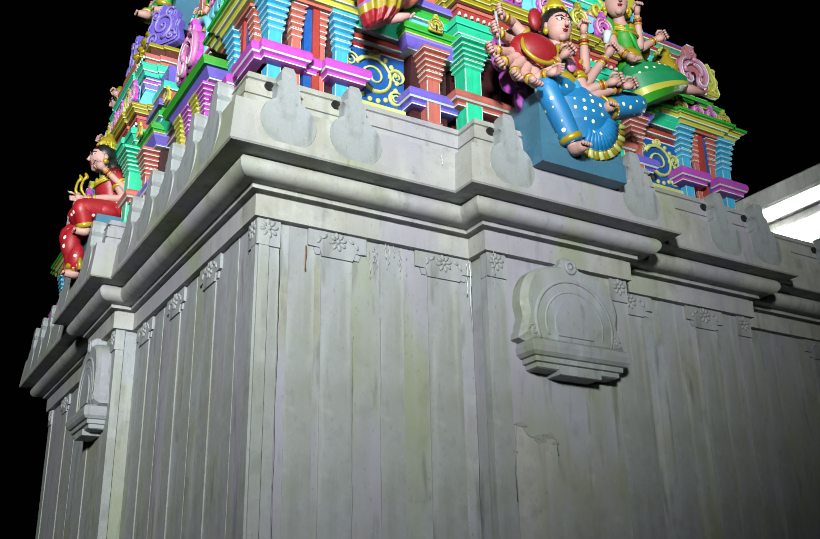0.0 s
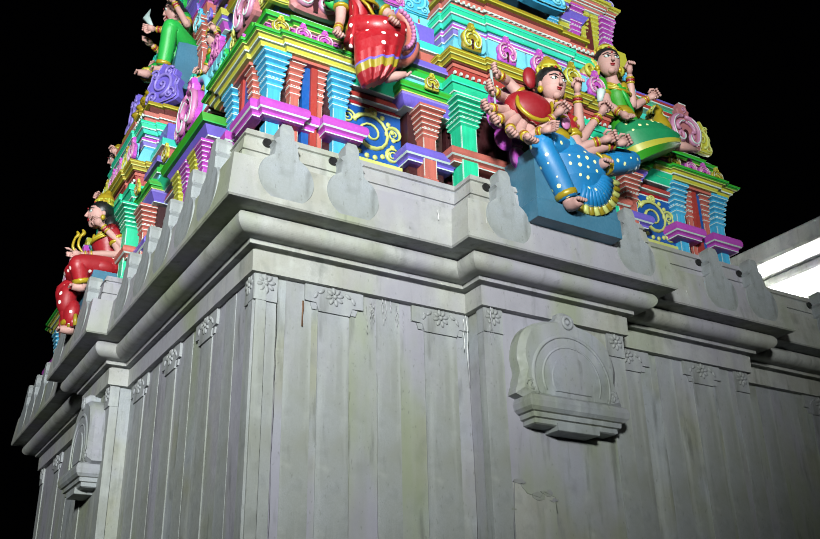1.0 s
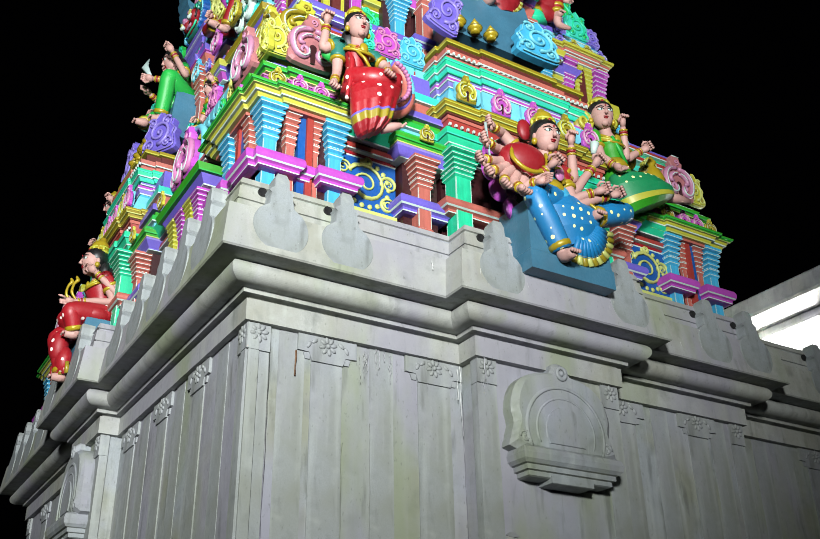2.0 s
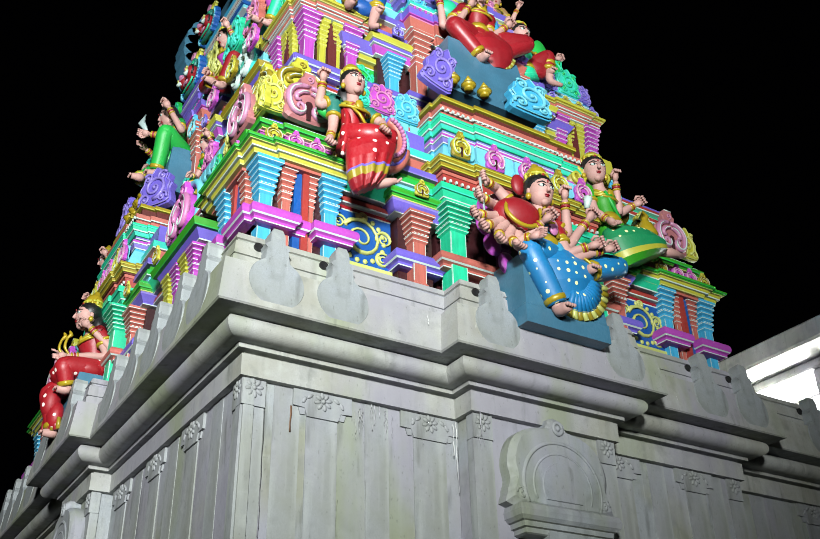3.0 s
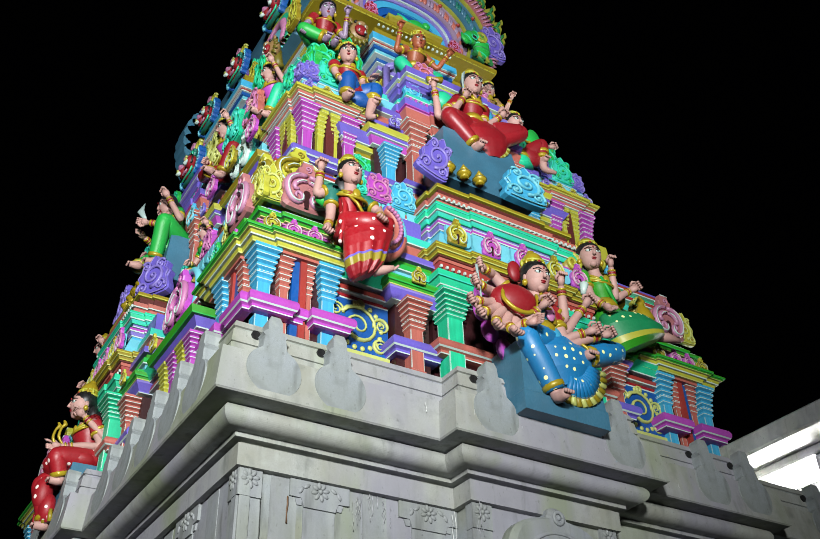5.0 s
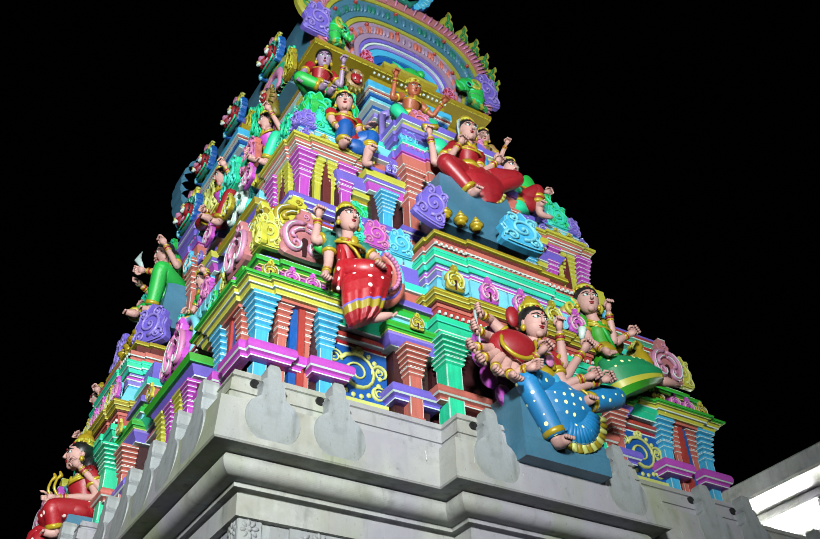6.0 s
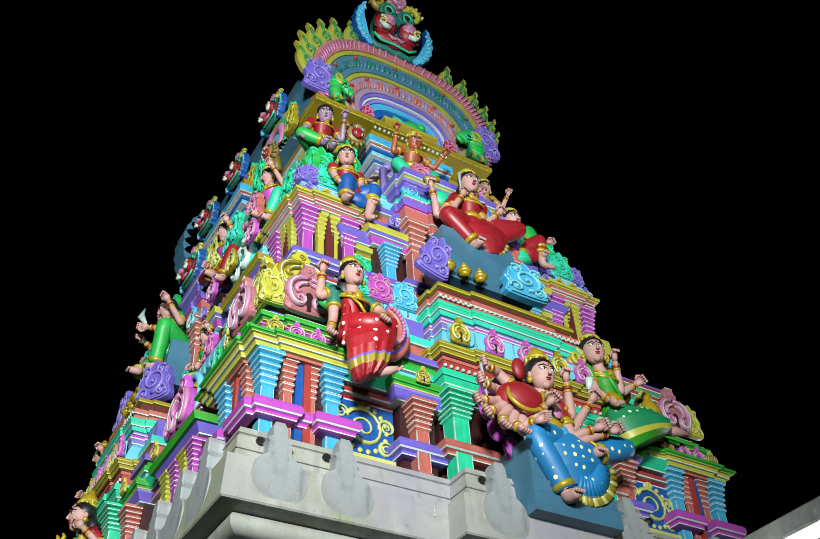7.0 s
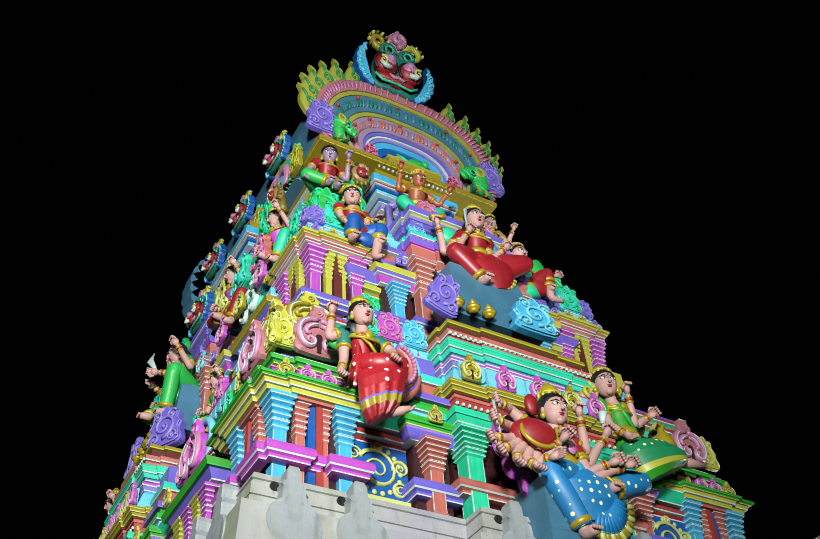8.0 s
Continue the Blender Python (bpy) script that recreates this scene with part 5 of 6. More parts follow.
def statue(name, label, m, size, head, chest, arms, legs, cloth, blouse, skin="skin", crown=0.2, hair=True, extra=None, sash="gilt", lean=0.28, low=(0, 0.02, 0.02), face=(20, -10), head_size=1.0, sleeve=None, slim=1.0):
    """One plain seated figure. Joints in units of its size, from the seat; it faces -y. face: how far the head bows and turns."""
    f = Form()
    chest = Vector(chest)
    head = chest + (Vector(head) - chest) * (0.74 if lean else 1.0)
    tip = Matrix(((1, 0, 0), (0, 1, -lean), (0, 0, 1)))
    head, chest = tip @ head, tip @ chest
    arms = [(sx, tip @ Vector(e), tip @ Vector(h)) for sx, e, h in arms]
    low = Vector(low)
    waist = low.lerp(chest, 0.5)
    neck = chest.lerp(head, 0.42)
    p, r = glide([low, low.lerp(chest, 0.22), waist, low.lerp(chest, 0.78), chest, chest.lerp(head, 0.25)], [0.19 * slim, 0.17 * slim, 0.115 * slim, 0.145 * slim, 0.165 * slim, 0.08], 5)
    f.tube(p, r, blouse, 16, m, 0.8)
    f.tube([waist - Vector((0, 0, 0.10)), waist - Vector((0, 0, 0.05)), waist], [0.17 * slim, 0.155 * slim, 0.13 * slim], sash, 14, m, 0.85)
    p, r = glide([chest.lerp(head, 0.2), neck, head], [0.09, 0.056, 0.058], 4)
    f.tube(p, r, skin, 12, m)
    k = head_size
    face_form(f, head, m @ Matrix.Translation(head) @ pose(0, 0, 0, face[0], 0, face[1]) @ Matrix.Diagonal((k, k, k, 1)) @ Matrix.Translation(-head), skin, hair, crown)
    for q, mat in ((0.32, "gilt"), (0.20, "yellow"), (0.10, "gilt")):
        c = chest.lerp(head, q)
        w = 0.082 + 0.28 * (0.32 - q)
        f.tube([c + Vector((w * math.cos(a), w * 0.75 * math.sin(a) - 0.02, -0.03 + 0.05 * math.sin(a))) for a in [2 * math.pi * k / 16 for k in range(17)]], 0.014, mat, 6, m)
    f.ball(chest + Vector((0, -0.125, 0.0)), (0.04, 0.018, 0.05), "gilt", 10, 6, m)
    for sx, elbow, hand in arms:
        elbow, hand = Vector(elbow), Vector(hand)
        sh = chest + Vector((sx * 0.165, 0.02, 0.06))
        p, r = glide([sh, sh.lerp(elbow, 0.5), elbow, elbow.lerp(hand, 0.45), hand], [0.054, 0.048, 0.040, 0.038, 0.026], 4)
        f.tube(p, r, skin, 10, m)
        p, r = glide([sh, sh.lerp(elbow, 0.25), sh.lerp(elbow, 0.5)], [0.068, 0.066, 0.062], 3)
        f.tube(p, r, sleeve or blouse, 10, m)
        f.ball(sh, (0.078, 0.072, 0.072), sleeve or blouse, 10, 7, m)
        cuff(f, sh, elbow, 0.55, 0.06, "gilt", m)
        for k in (0.72, 0.80, 0.88):
            cuff(f, elbow, hand, k, 0.037, "crimson" if k == 0.80 else "gilt", m, 0.010)
        d = (hand - elbow).normalized()
        h = hand + d * 0.04
        side = d.cross(Vector((0, 1, 0)))
        side = side.normalized() if side.length > 0.1 else Vector((1, 0, 0))
        f.tube([hand, h - Vector((0, 0.004, 0)), h + d * 0.035 - Vector((0, 0.006, 0))], [0.03, 0.047, 0.042], skin, 9, m, 0.7)
        for k in range(4):
            q = h + side * (k - 1.5) * 0.022 + d * 0.028
            f.tube([q, q + d * 0.034 - Vector((0, 0.018, 0)), q + d * 0.030 - Vector((0, 0.045, 0)), q + d * 0.008 - Vector((0, 0.052, 0))], [0.014, 0.013, 0.012, 0.009], skin, 6, m)
        f.tube([h + side * 0.04, h + side * 0.062 + d * 0.02 - Vector((0, 0.02, 0)), h + side * 0.045 + d * 0.04 - Vector((0, 0.035, 0))], [0.014, 0.013, 0.009], skin, 6, m)
    for hip, knee, ankle in legs:
        hip, knee, ankle = Vector(hip), Vector(knee), Vector(ankle)
        p, r = glide([hip, hip.lerp(knee, 0.55), knee, knee.lerp(ankle, 0.5), ankle], [0.135, 0.12, 0.09, 0.088, 0.075], 5)
        f.tube(p, r, cloth, 14, m)
        f.ball(knee, 0.092, cloth, 12, 8, m)
        cuff(f, knee, ankle, 0.93, 0.078, sash, m, 0.03)
        d = (ankle - knee).normalized()
        toe = ankle + d * 0.05 + Vector((0.0, -0.10, -0.01))
        p, r = glide([ankle, ankle + d * 0.05, toe], [0.05, 0.055, 0.035], 3)
        f.tube(p, r, skin, 8, m)
        for k in range(4):
            f.ball(toe + Vector((0.022 * (k - 1.5), -0.02, 0)), 0.016, skin, 6, 4, m)
    if extra:
        extra(f, m)
    return thing(name, label, "statue", "painted statues on the tower", form=f)


def at(x, y, z, s, turn=0, side=False):
    return pose(x, y, z, 0, 0, (-90 if side else 0) + turn) @ Matrix.Diagonal((s, s, s, 1))


def plinth(poly_x, y0, y1, z0, z1, taper, m=None):
    f = Form()
    x0, x1 = poly_x
    f.loft([(x0, y0), (x1, y0), (x1, y1), (x0, y1)], [(0, z0, "slate"), (0, z0 + (z1 - z0) * 0.25, "slate"), (-taper * 0.3, z0 + (z1 - z0) * 0.27, "slate"), (-taper, z1, "slate")], "slate", "slate", m)
    return part("figure_plinth", f, tower, "plain slate blue figure plinth")


def apron(mat, hem, lobes, pleats):
    """Cloth spread between the knees, with a pleated hem."""
    def draw(f, m):
        for c, r in lobes:
            f.ball(c, r, mat, 14, 9, m)
        (cx, cy, cz), w, a0, a1 = pleats
        n = 15
        for k in range(n):
            a = radians(a0 + (a1 - a0) * k / (n - 1))
            f.tube([(cx + w * 0.78 * math.cos(a), cy, cz + w * 0.78 * math.sin(a)), (cx + w * math.cos(a), cy - 0.02, cz + w * math.sin(a))], [0.018, 0.026], hem if k % 2 else "lemon", 6, m)
    return draw


def fan(cloth, hem, c, r, a0, a1, n=9):
    """Folds of cloth that spread from the lap, each ending in a pleat."""
    def draw(f, m):
        for k in range(n):
            a = radians(a0 + (a1 - a0) * k / (n - 1))
            u = Vector((math.cos(a), 0, math.sin(a)))
            w = r * 1.05 * abs(radians(a1 - a0)) / (n - 1)
            f.tube([Vector(c), Vector(c) + u * r * 0.5 - Vector((0, 0.03, 0)), Vector(c) + u * r * 0.8], [w * 0.35, w * 0.55, w * 0.62], cloth, 8, m, 0.8)
            f.tube([Vector(c) + u * r * 0.8, Vector(c) + u * r * 0.86, Vector(c) + u * r], [w * 0.64, w * 0.5, w * 0.56], hem if k % 2 else "gold", 8, m, 0.8)
    return draw


def goddess_extra(f, m):
    fan("blue_dotted", "lemon", (0.10, -0.12, -0.17), 0.34, 258, 362, 12)(f, m)
    drape(f, [((-0.16, -0.05, 0.06), (0.30, -0.03, 0.08), 0.10, 0, "blue_dotted"), ((-0.20, -0.09, -0.08), (0.40, -0.08, 0.0), 0.11, 0, "blue_dotted"), ((-0.10, -0.11, -0.24), (0.32, -0.10, -0.14), 0.09, 0, "blue_dotted"), ((0.0, -0.1, -0.36), (0.22, -0.1, -0.30), 0.05, 0, "blue_dotted")], m)
    f.tube([(0.18, -0.13, 0.08), (0.26, -0.17, 0.0), (0.30, -0.16, -0.08)], 0.03, "gilt", 8, m, 0.5)
    f.ball((-0.17, 0.07, 0.72), (0.07, 0.04, 0.10), "crimson", 10, 7, m)
    f.ball((-0.30, -0.04, 0.30), (0.22, 0.13, 0.16), "crimson", 18, 12, m)
    p, r = glide([(-0.45, -0.10, 0.36), (-0.48, -0.14, 0.24), (-0.40, -0.17, 0.15), (-0.28, -0.18, 0.15), (-0.19, -0.18, 0.24), (-0.17, -0.15, 0.36)], [0.014, 0.018, 0.017, 0.018, 0.017, 0.014], 4)
    f.tube(p, r, "gilt", 8, m)
    f.tube([(-0.10, -0.12, 0.42), (0.0, -0.11, 0.30), (0.03, -0.10, 0.18)], [0.03, 0.045, 0.04], "gilt", 8, m, 0.5)
    for a, r, mat in ((160, 0.34, "magenta"), (185, 0.34, "magenta"), (215, 0.34, "magenta"), (245, 0.36, "magenta"), (135, 0.28, "rose")):
        f.ball((-0.16 + r * math.cos(radians(a)), 0.12, 0.30 + r * math.sin(radians(a))), (0.085, 0.03, 0.10), mat, 10, 7, m)
    f.tube([(-0.66, -0.10, 0.18), (-0.70, -0.12, 0.48)], [0.008, 0.012], "silver", 6, m)
    f.tube([(0.40, -0.08, 0.60), (0.42, -0.09, 0.70)], [0.02, 0.04], "white", 8, m)
    f.ball((-0.04, -0.14, 0.24), (0.05, 0.02, 0.07), "pink", 8, 6, m)


plinth((3.79, 4.56), 4.46, 4.86, 4.54, 5.12, 0.03)
G = [(-1, (-0.43, 0.02, 0.56), (-0.57, -0.04, 0.54)), (-1, (-0.50, 0.0, 0.38), (-0.66, -0.08, 0.34)), (-1, (-0.54, -0.03, 0.24), (-0.72, -0.10, 0.16)), (-1, (-0.54, -0.06, 0.16), (-0.68, -0.13, 0.06)),
     (-1, (-0.52, -0.08, 0.10), (-0.59, -0.16, -0.02)), (-1, (-0.45, -0.09, 0.06), (-0.47, -0.18, -0.05)), (-1, (-0.37, -0.10, 0.04), (-0.33, -0.20, 0.03)), (-1, (-0.30, -0.08, 0.08), (-0.20, -0.20, 0.20)),
     (1, (0.18, -0.05, 0.30), (0.15, -0.10, 0.58)), (1, (0.17, -0.05, 0.18), (0.37, -0.10, 0.46)), (1, (0.10, -0.10, 0.07), (0.24, -0.20, 0.12)), (1, (0.12, -0.12, 0.02), (0.40, -0.20, 0.14))]
statue("goddess_statue", "painted many-armed seated statue in blue spotted robe", at(4.15, 4.58, 5.16, 0.98), 1, (-0.09, -0.08, 0.585), (-0.09, -0.02, 0.32), G,
       [((0.0, 0.0, 0.06), (-0.29, -0.13, -0.03), (-0.11, -0.16, -0.45)), ((0.24, 0.0, 0.04), (0.64, -0.08, 0.11), (0.30, -0.12, -0.04))], "blue_dotted", "blue", crown=0.19, extra=goddess_extra, lean=0, low=(0.02, 0, 0.06), face=(10, -6), head_size=1.0, sleeve="crimson", slim=0.9)


def red_lady_extra(f, m):
    drape(f, [((-0.22, -0.06, 0.10), (0.08, -0.08, 0.26), 0.07, 0, "red_dotted"), ((-0.25, -0.15, 0.02), (0.19, -0.16, 0.20), 0.11, 0, "red_dotted"), ((-0.255, -0.17, -0.08), (0.205, -0.18, 0.11), 0.13, 0.02, "red_dotted"),
              ((-0.25, -0.17, -0.18), (0.165, -0.18, -0.01), 0.13, 0.05, "red_dotted"), ((-0.24, -0.165, -0.26), (0.135, -0.175, -0.11), 0.12, 0.12, "purple"), ((-0.238, -0.165, -0.28), (0.13, -0.175, -0.135), 0.12, 0.14, "gold"),
              ((-0.22, -0.16, -0.345), (0.105, -0.17, -0.215), 0.115, 0.16, "crimson"), ((-0.195, -0.15, -0.385), (0.065, -0.16, -0.27), 0.10, 0.20, "crimson"), ((-0.17, -0.14, -0.415), (0.03, -0.15, -0.32), 0.085, 0.24, "crimson"), ((-0.14, -0.14, -0.42), (0.0, -0.15, -0.34), 0.05, 0.2, "crimson")], m, 66)
    p, r = glide([(-0.20, -0.04, 0.20), (-0.05, -0.20, 0.14), (0.15, -0.21, 0.17)], [0.10, 0.10, 0.085], 5)
    f.tube(p, r, "red_dotted", 14, m)
    f.tube([(0.03, -0.14, -0.29), (0.11, -0.19, -0.27), (0.18, -0.23, -0.25)], [0.04, 0.04, 0.022], "skin", 8, m)
    for k in range(4):
        f.ball((0.18 + 0.012 * k, -0.235, -0.265 + 0.014 * k), 0.013, "skin", 6, 4, m)
    p, r = glide([(-0.25, -0.05, 0.50), (-0.21, -0.10, 0.34), (-0.22, -0.10, 0.14), (-0.25, -0.09, -0.06)], [0.02, 0.045, 0.045, 0.025], 4)
    f.tube(p, r, "red_dotted", 12, m, 0.6)
    f.tube([(-0.24, -0.13, 0.46), (-0.14, -0.18, 0.34), (-0.04, -0.16, 0.22)], [0.02, 0.03, 0.03], "gilt", 8, m, 0.5)
    f.ball((-0.13, -0.13, 0.17), (0.10, 0.06, 0.05), "gold", 10, 6, m)
    f.ball((-0.08, -0.16, 0.11), (0.05, 0.03, 0.07), "gilt", 10, 6, m)
    for r, y, mat, a0, a1 in ((0.21, 0.02, "salmon", -70, 80), (0.29, 0.06, "sky", -5, 75), (0.29, 0.06, "salmon", -80, -5), (0.25, 0.05, "purple", -80, 80)):
        f.tube([(0.22 + 0.8 * r * math.cos(radians(a0 + (a1 - a0) * k / 10)), y, 0.36 + r * math.sin(radians(a0 + (a1 - a0) * k / 10))) for k in range(11)], 0.045, mat, 7, m)
    for k in range(14):
        a = radians(-70 + 11 * k)
        f.ball((0.22 + 0.165 * math.cos(a), -0.03, 0.36 + 0.205 * math.sin(a)), (0.022, 0.03, 0.022), "pink", 7, 5, m)
    f.ball((-0.34, 0.05, 0.46), (0.09, 0.05, 0.07), "leaf", 10, 6, m)


statue("red_lady_statue", "painted seated lady statue in red spotted robe", at(2.70, 4.83, 5.71, 0.87), 1, (-0.16, -0.09, 0.725), (-0.135, -0.04, 0.46),
       [(-1, (-0.43, 0.0, 0.46), (-0.42, -0.03, 0.69)), (1, (0.12, -0.10, 0.40), (0.03, -0.27, 0.19)), (-1, (-0.31, -0.02, 0.24), (-0.35, -0.06, 0.10))],
       [], "red_dotted", "red_dotted", crown=0.2, extra=red_lady_extra, lean=0, low=(-0.12, 0.0, 0.08), face=(2, 0), head_size=0.94, sleeve="teal", slim=0.86)


def green_lady_extra(f, m):
    drape(f, [((-0.22, -0.02, 0.12), (0.16, -0.02, 0.18), 0.08, 0, "green_dotted"), ((-0.28, -0.06, 0.03), (0.34, -0.04, 0.14), 0.16, 0, "green_dotted"), ((-0.30, -0.09, -0.10), (0.46, -0.06, 0.08), 0.19, 0, "green_dotted"),
              ((-0.25, -0.11, -0.24), (0.45, -0.07, 0.03), 0.19, 0, "yellow"), ((-0.22, -0.115, -0.30), (0.44, -0.07, -0.005), 0.19, 0, "green"), ((-0.17, -0.10, -0.36), (0.38, -0.06, -0.05), 0.15, 0, "green")], m)
    f.tube([(0.40, -0.06, 0.02), (0.55, -0.07, 0.04), (0.70, -0.08, 0.04)], [0.05, 0.048, 0.022], "skin", 8, m)
    f.tube([(-0.26, -0.12, 0.44), (-0.2, -0.12, 0.33), (-0.1, -0.1, 0.2)], [0.03, 0.045, 0.04], "leaf", 8, m, 0.5)
    for cx, cz, s in ((-0.47, 0.60, -1), (-0.12, 0.72, 1)):
        f.ball((cx, 0.05, cz), (0.10, 0.06, 0.13), "gold", 12, 7, m)
        f.tube([(cx + x, -0.01, cz + z) for x, z in spiral(0, 0, 0.10, 1.5, 90, s, 18)], [0.026 - 0.0008 * k for k in range(19)], "yellow", 6, m)
    f.plate([(-0.10, 0.80), (0.06, 0.80), (0.04, 0.98), (-0.08, 0.98)], 0.14, 0.02, "yellow", "gold", 0.03, m)
    for x, z in ((0.02, 0.56), (0.12, 0.44)):
        f.ball((x, 0.08, z), (0.10, 0.06, 0.13), "gold", 10, 6, m)
    f.tube([(0.40, 0.05, 0.20), (0.40, 0.05, 0.26), (0.40, 0.05, 0.36), (0.40, 0.05, 0.42), (0.40, 0.05, 0.46), (0.40, 0.05, 0.54)], [0.10, 0.11, 0.075, 0.03, 0.05, 0.005], "gilt", 12, m)


statue("green_lady_statue", "painted kneeling lady statue in green spotted robe", at(5.32, 4.90, 5.86, 0.94), 1, (-0.30, -0.06, 0.69), (-0.20, -0.01, 0.42),
       [(1, (-0.05, -0.06, 0.31), (-0.10, -0.12, 0.60)), (1, (-0.02, -0.05, 0.32), (0.12, -0.10, 0.42)), (-1, (-0.36, -0.06, 0.22), (-0.3, -0.14, 0.10))],
       [], "green_dotted", "green", crown=0.15, extra=green_lady_extra, lean=0, low=(-0.10, 0.02, 0.06), face=(6, -22), head_size=1.02)


def sword_extra(f, m):
    drape(f, [((-0.10, -0.03, 0.18), (0.36, -0.03, 0.28), 0.09, 0, "crimson"), ((-0.08, -0.08, 0.02), (0.46, -0.07, 0.12), 0.12, 0, "crimson"), ((-0.02, -0.10, -0.12), (0.44, -0.09, -0.02), 0.12, 0.03, "crimson"),
              ((0.04, -0.11, -0.22), (0.40, -0.10, -0.14), 0.10, 0.05, "crimson"), ((0.12, -0.11, -0.30), (0.34, -0.10, -0.24), 0.06, 0, "crimson")], m)
    fan("crimson", "lemon", (0.22, -0.14, -0.04), 0.22, 285, 350, 8)(f, m)
    p, r = glide([(-0.07, -0.12, 0.50), (-0.09, -0.13, 0.66), (-0.07, -0.12, 0.78), (-0.03, -0.11, 0.88)], [0.02, 0.04, 0.042, 0.006], 4)
    f.tube(p, r, "silver", 8, m, 0.35)
    f.tube([(-0.10, -0.13, 0.50), (-0.04, -0.13, 0.50)], 0.022, "gilt", 8, m)
    f.tube([(-0.50, -0.06, 0.55), (-0.42, -0.08, 0.58), (-0.34, -0.09, 0.60)], [0.04, 0.028, 0.038], "gilt", 8, m)
    f.tube([(0.0, -0.12, 0.56), (0.07, -0.13, 0.46), (0.13, -0.12, 0.56)], 0.022, "gilt", 7, m)
    f.ball((0.30, 0.06, 0.50), (0.14, 0.07, 0.16), "blue", 10, 7, m)
    f.ball((-0.20, 0.08, 0.52), (0.12, 0.07, 0.12), "turq", 10, 7, m)


plinth((3.70, 4.70), 5.12, 5.7, 7.10, 7.84, 0.10)
statue("swordsman_statue", "painted seated statue in red robe holding a sword", at(4.16, 5.34, 7.94, 0.94), 1, (0.06, -0.09, 0.735), (0.09, -0.02, 0.46),
       [(-1, (-0.36, -0.04, 0.10), (-0.42, -0.06, 0.46)), (-1, (-0.24, -0.08, 0.16), (-0.08, -0.12, 0.46)), (1, (0.17, -0.08, 0.16), (0.40, -0.11, 0.42))],
       [((0.0, 0, 0.14), (-0.29, -0.12, 0.08), (-0.04, -0.16, -0.22)), ((0.30, 0, 0.22), (0.67, -0.08, 0.32), (0.24, -0.01, -0.02))], "crimson", "crimson", crown=0.18, extra=sword_extra, lean=0, low=(0.08, 0.02, 0.14), face=(10, -6), head_size=1.0)


def shin_extra(knee, ankle, toe, patch):
    """A bare shin and foot below the trousers, and cloth spread beside it."""
    def draw(f, m):
        k, a = Vector(knee), Vector(ankle)
        p, r = glide([k.lerp(a, 0.35), k.lerp(a, 0.65), a, toe], [0.062, 0.058, 0.045, 0.025], 4)
        f.tube(p, r, "skin", 9, m)
        cuff(f, k, a, 0.34, 0.085, "gilt", m, 0.03)
        for c, r, mat in patch:
            f.ball(c, r, mat, 12, 8, m)
    return draw


statue("blue_lady_statue", "painted small seated statue in blue trousers", at(3.04, 5.55, 8.10, 0.84), 1, (-0.15, -0.08, 0.56), (-0.11, -0.01, 0.34),
       [(-1, (-0.28, -0.02, 0.26), (-0.25, -0.07, 0.14)), (1, (0.08, -0.05, 0.22), (0.09, -0.16, 0.20))],
       [((-0.08, 0, 0.06), (-0.17, -0.14, 0.10), (-0.18, -0.12, -0.12)), ((0.04, 0, 0.04), (0.17, -0.14, 0.09), (0.15, -0.13, -0.08))], "deep", "crimson", crown=0.15,
       extra=shin_extra((0.17, -0.14, 0.09), (0.10, -0.13, -0.34), (0.14, -0.20, -0.38), [((0.02, -0.07, -0.08), (0.15, 0.09, 0.10), "deep"), ((0.20, 0.05, 0.10), (0.06, 0.06, 0.24), "cyan")]), lean=0, face=(10, -24), head_size=0.95)
statue("red_skirt_statue", "painted small reclining statue in red skirt", at(5.02, 5.55, 8.08, 0.84), 1, (-0.12, -0.08, 0.64), (-0.05, -0.01, 0.42),
       [(1, (0.12, -0.05, 0.40), (0.40, -0.10, 0.48)), (-1, (-0.22, -0.02, 0.50), (-0.28, -0.06, 0.70))],
       [((0.04, 0, 0.20), (0.24, -0.13, 0.40), (0.24, -0.12, 0.20))], "crimson", "turq", crown=0.14,
       extra=shin_extra((0.24, -0.13, 0.42), (0.26, -0.12, 0.03), (0.42, -0.14, 0.02), [((0.10, -0.06, 0.20), (0.18, 0.10, 0.14), "crimson"), ((0.30, 0.06, 0.66), (0.12, 0.05, 0.20), "leaf")]), lean=0, face=(10, 0), head_size=1.05)

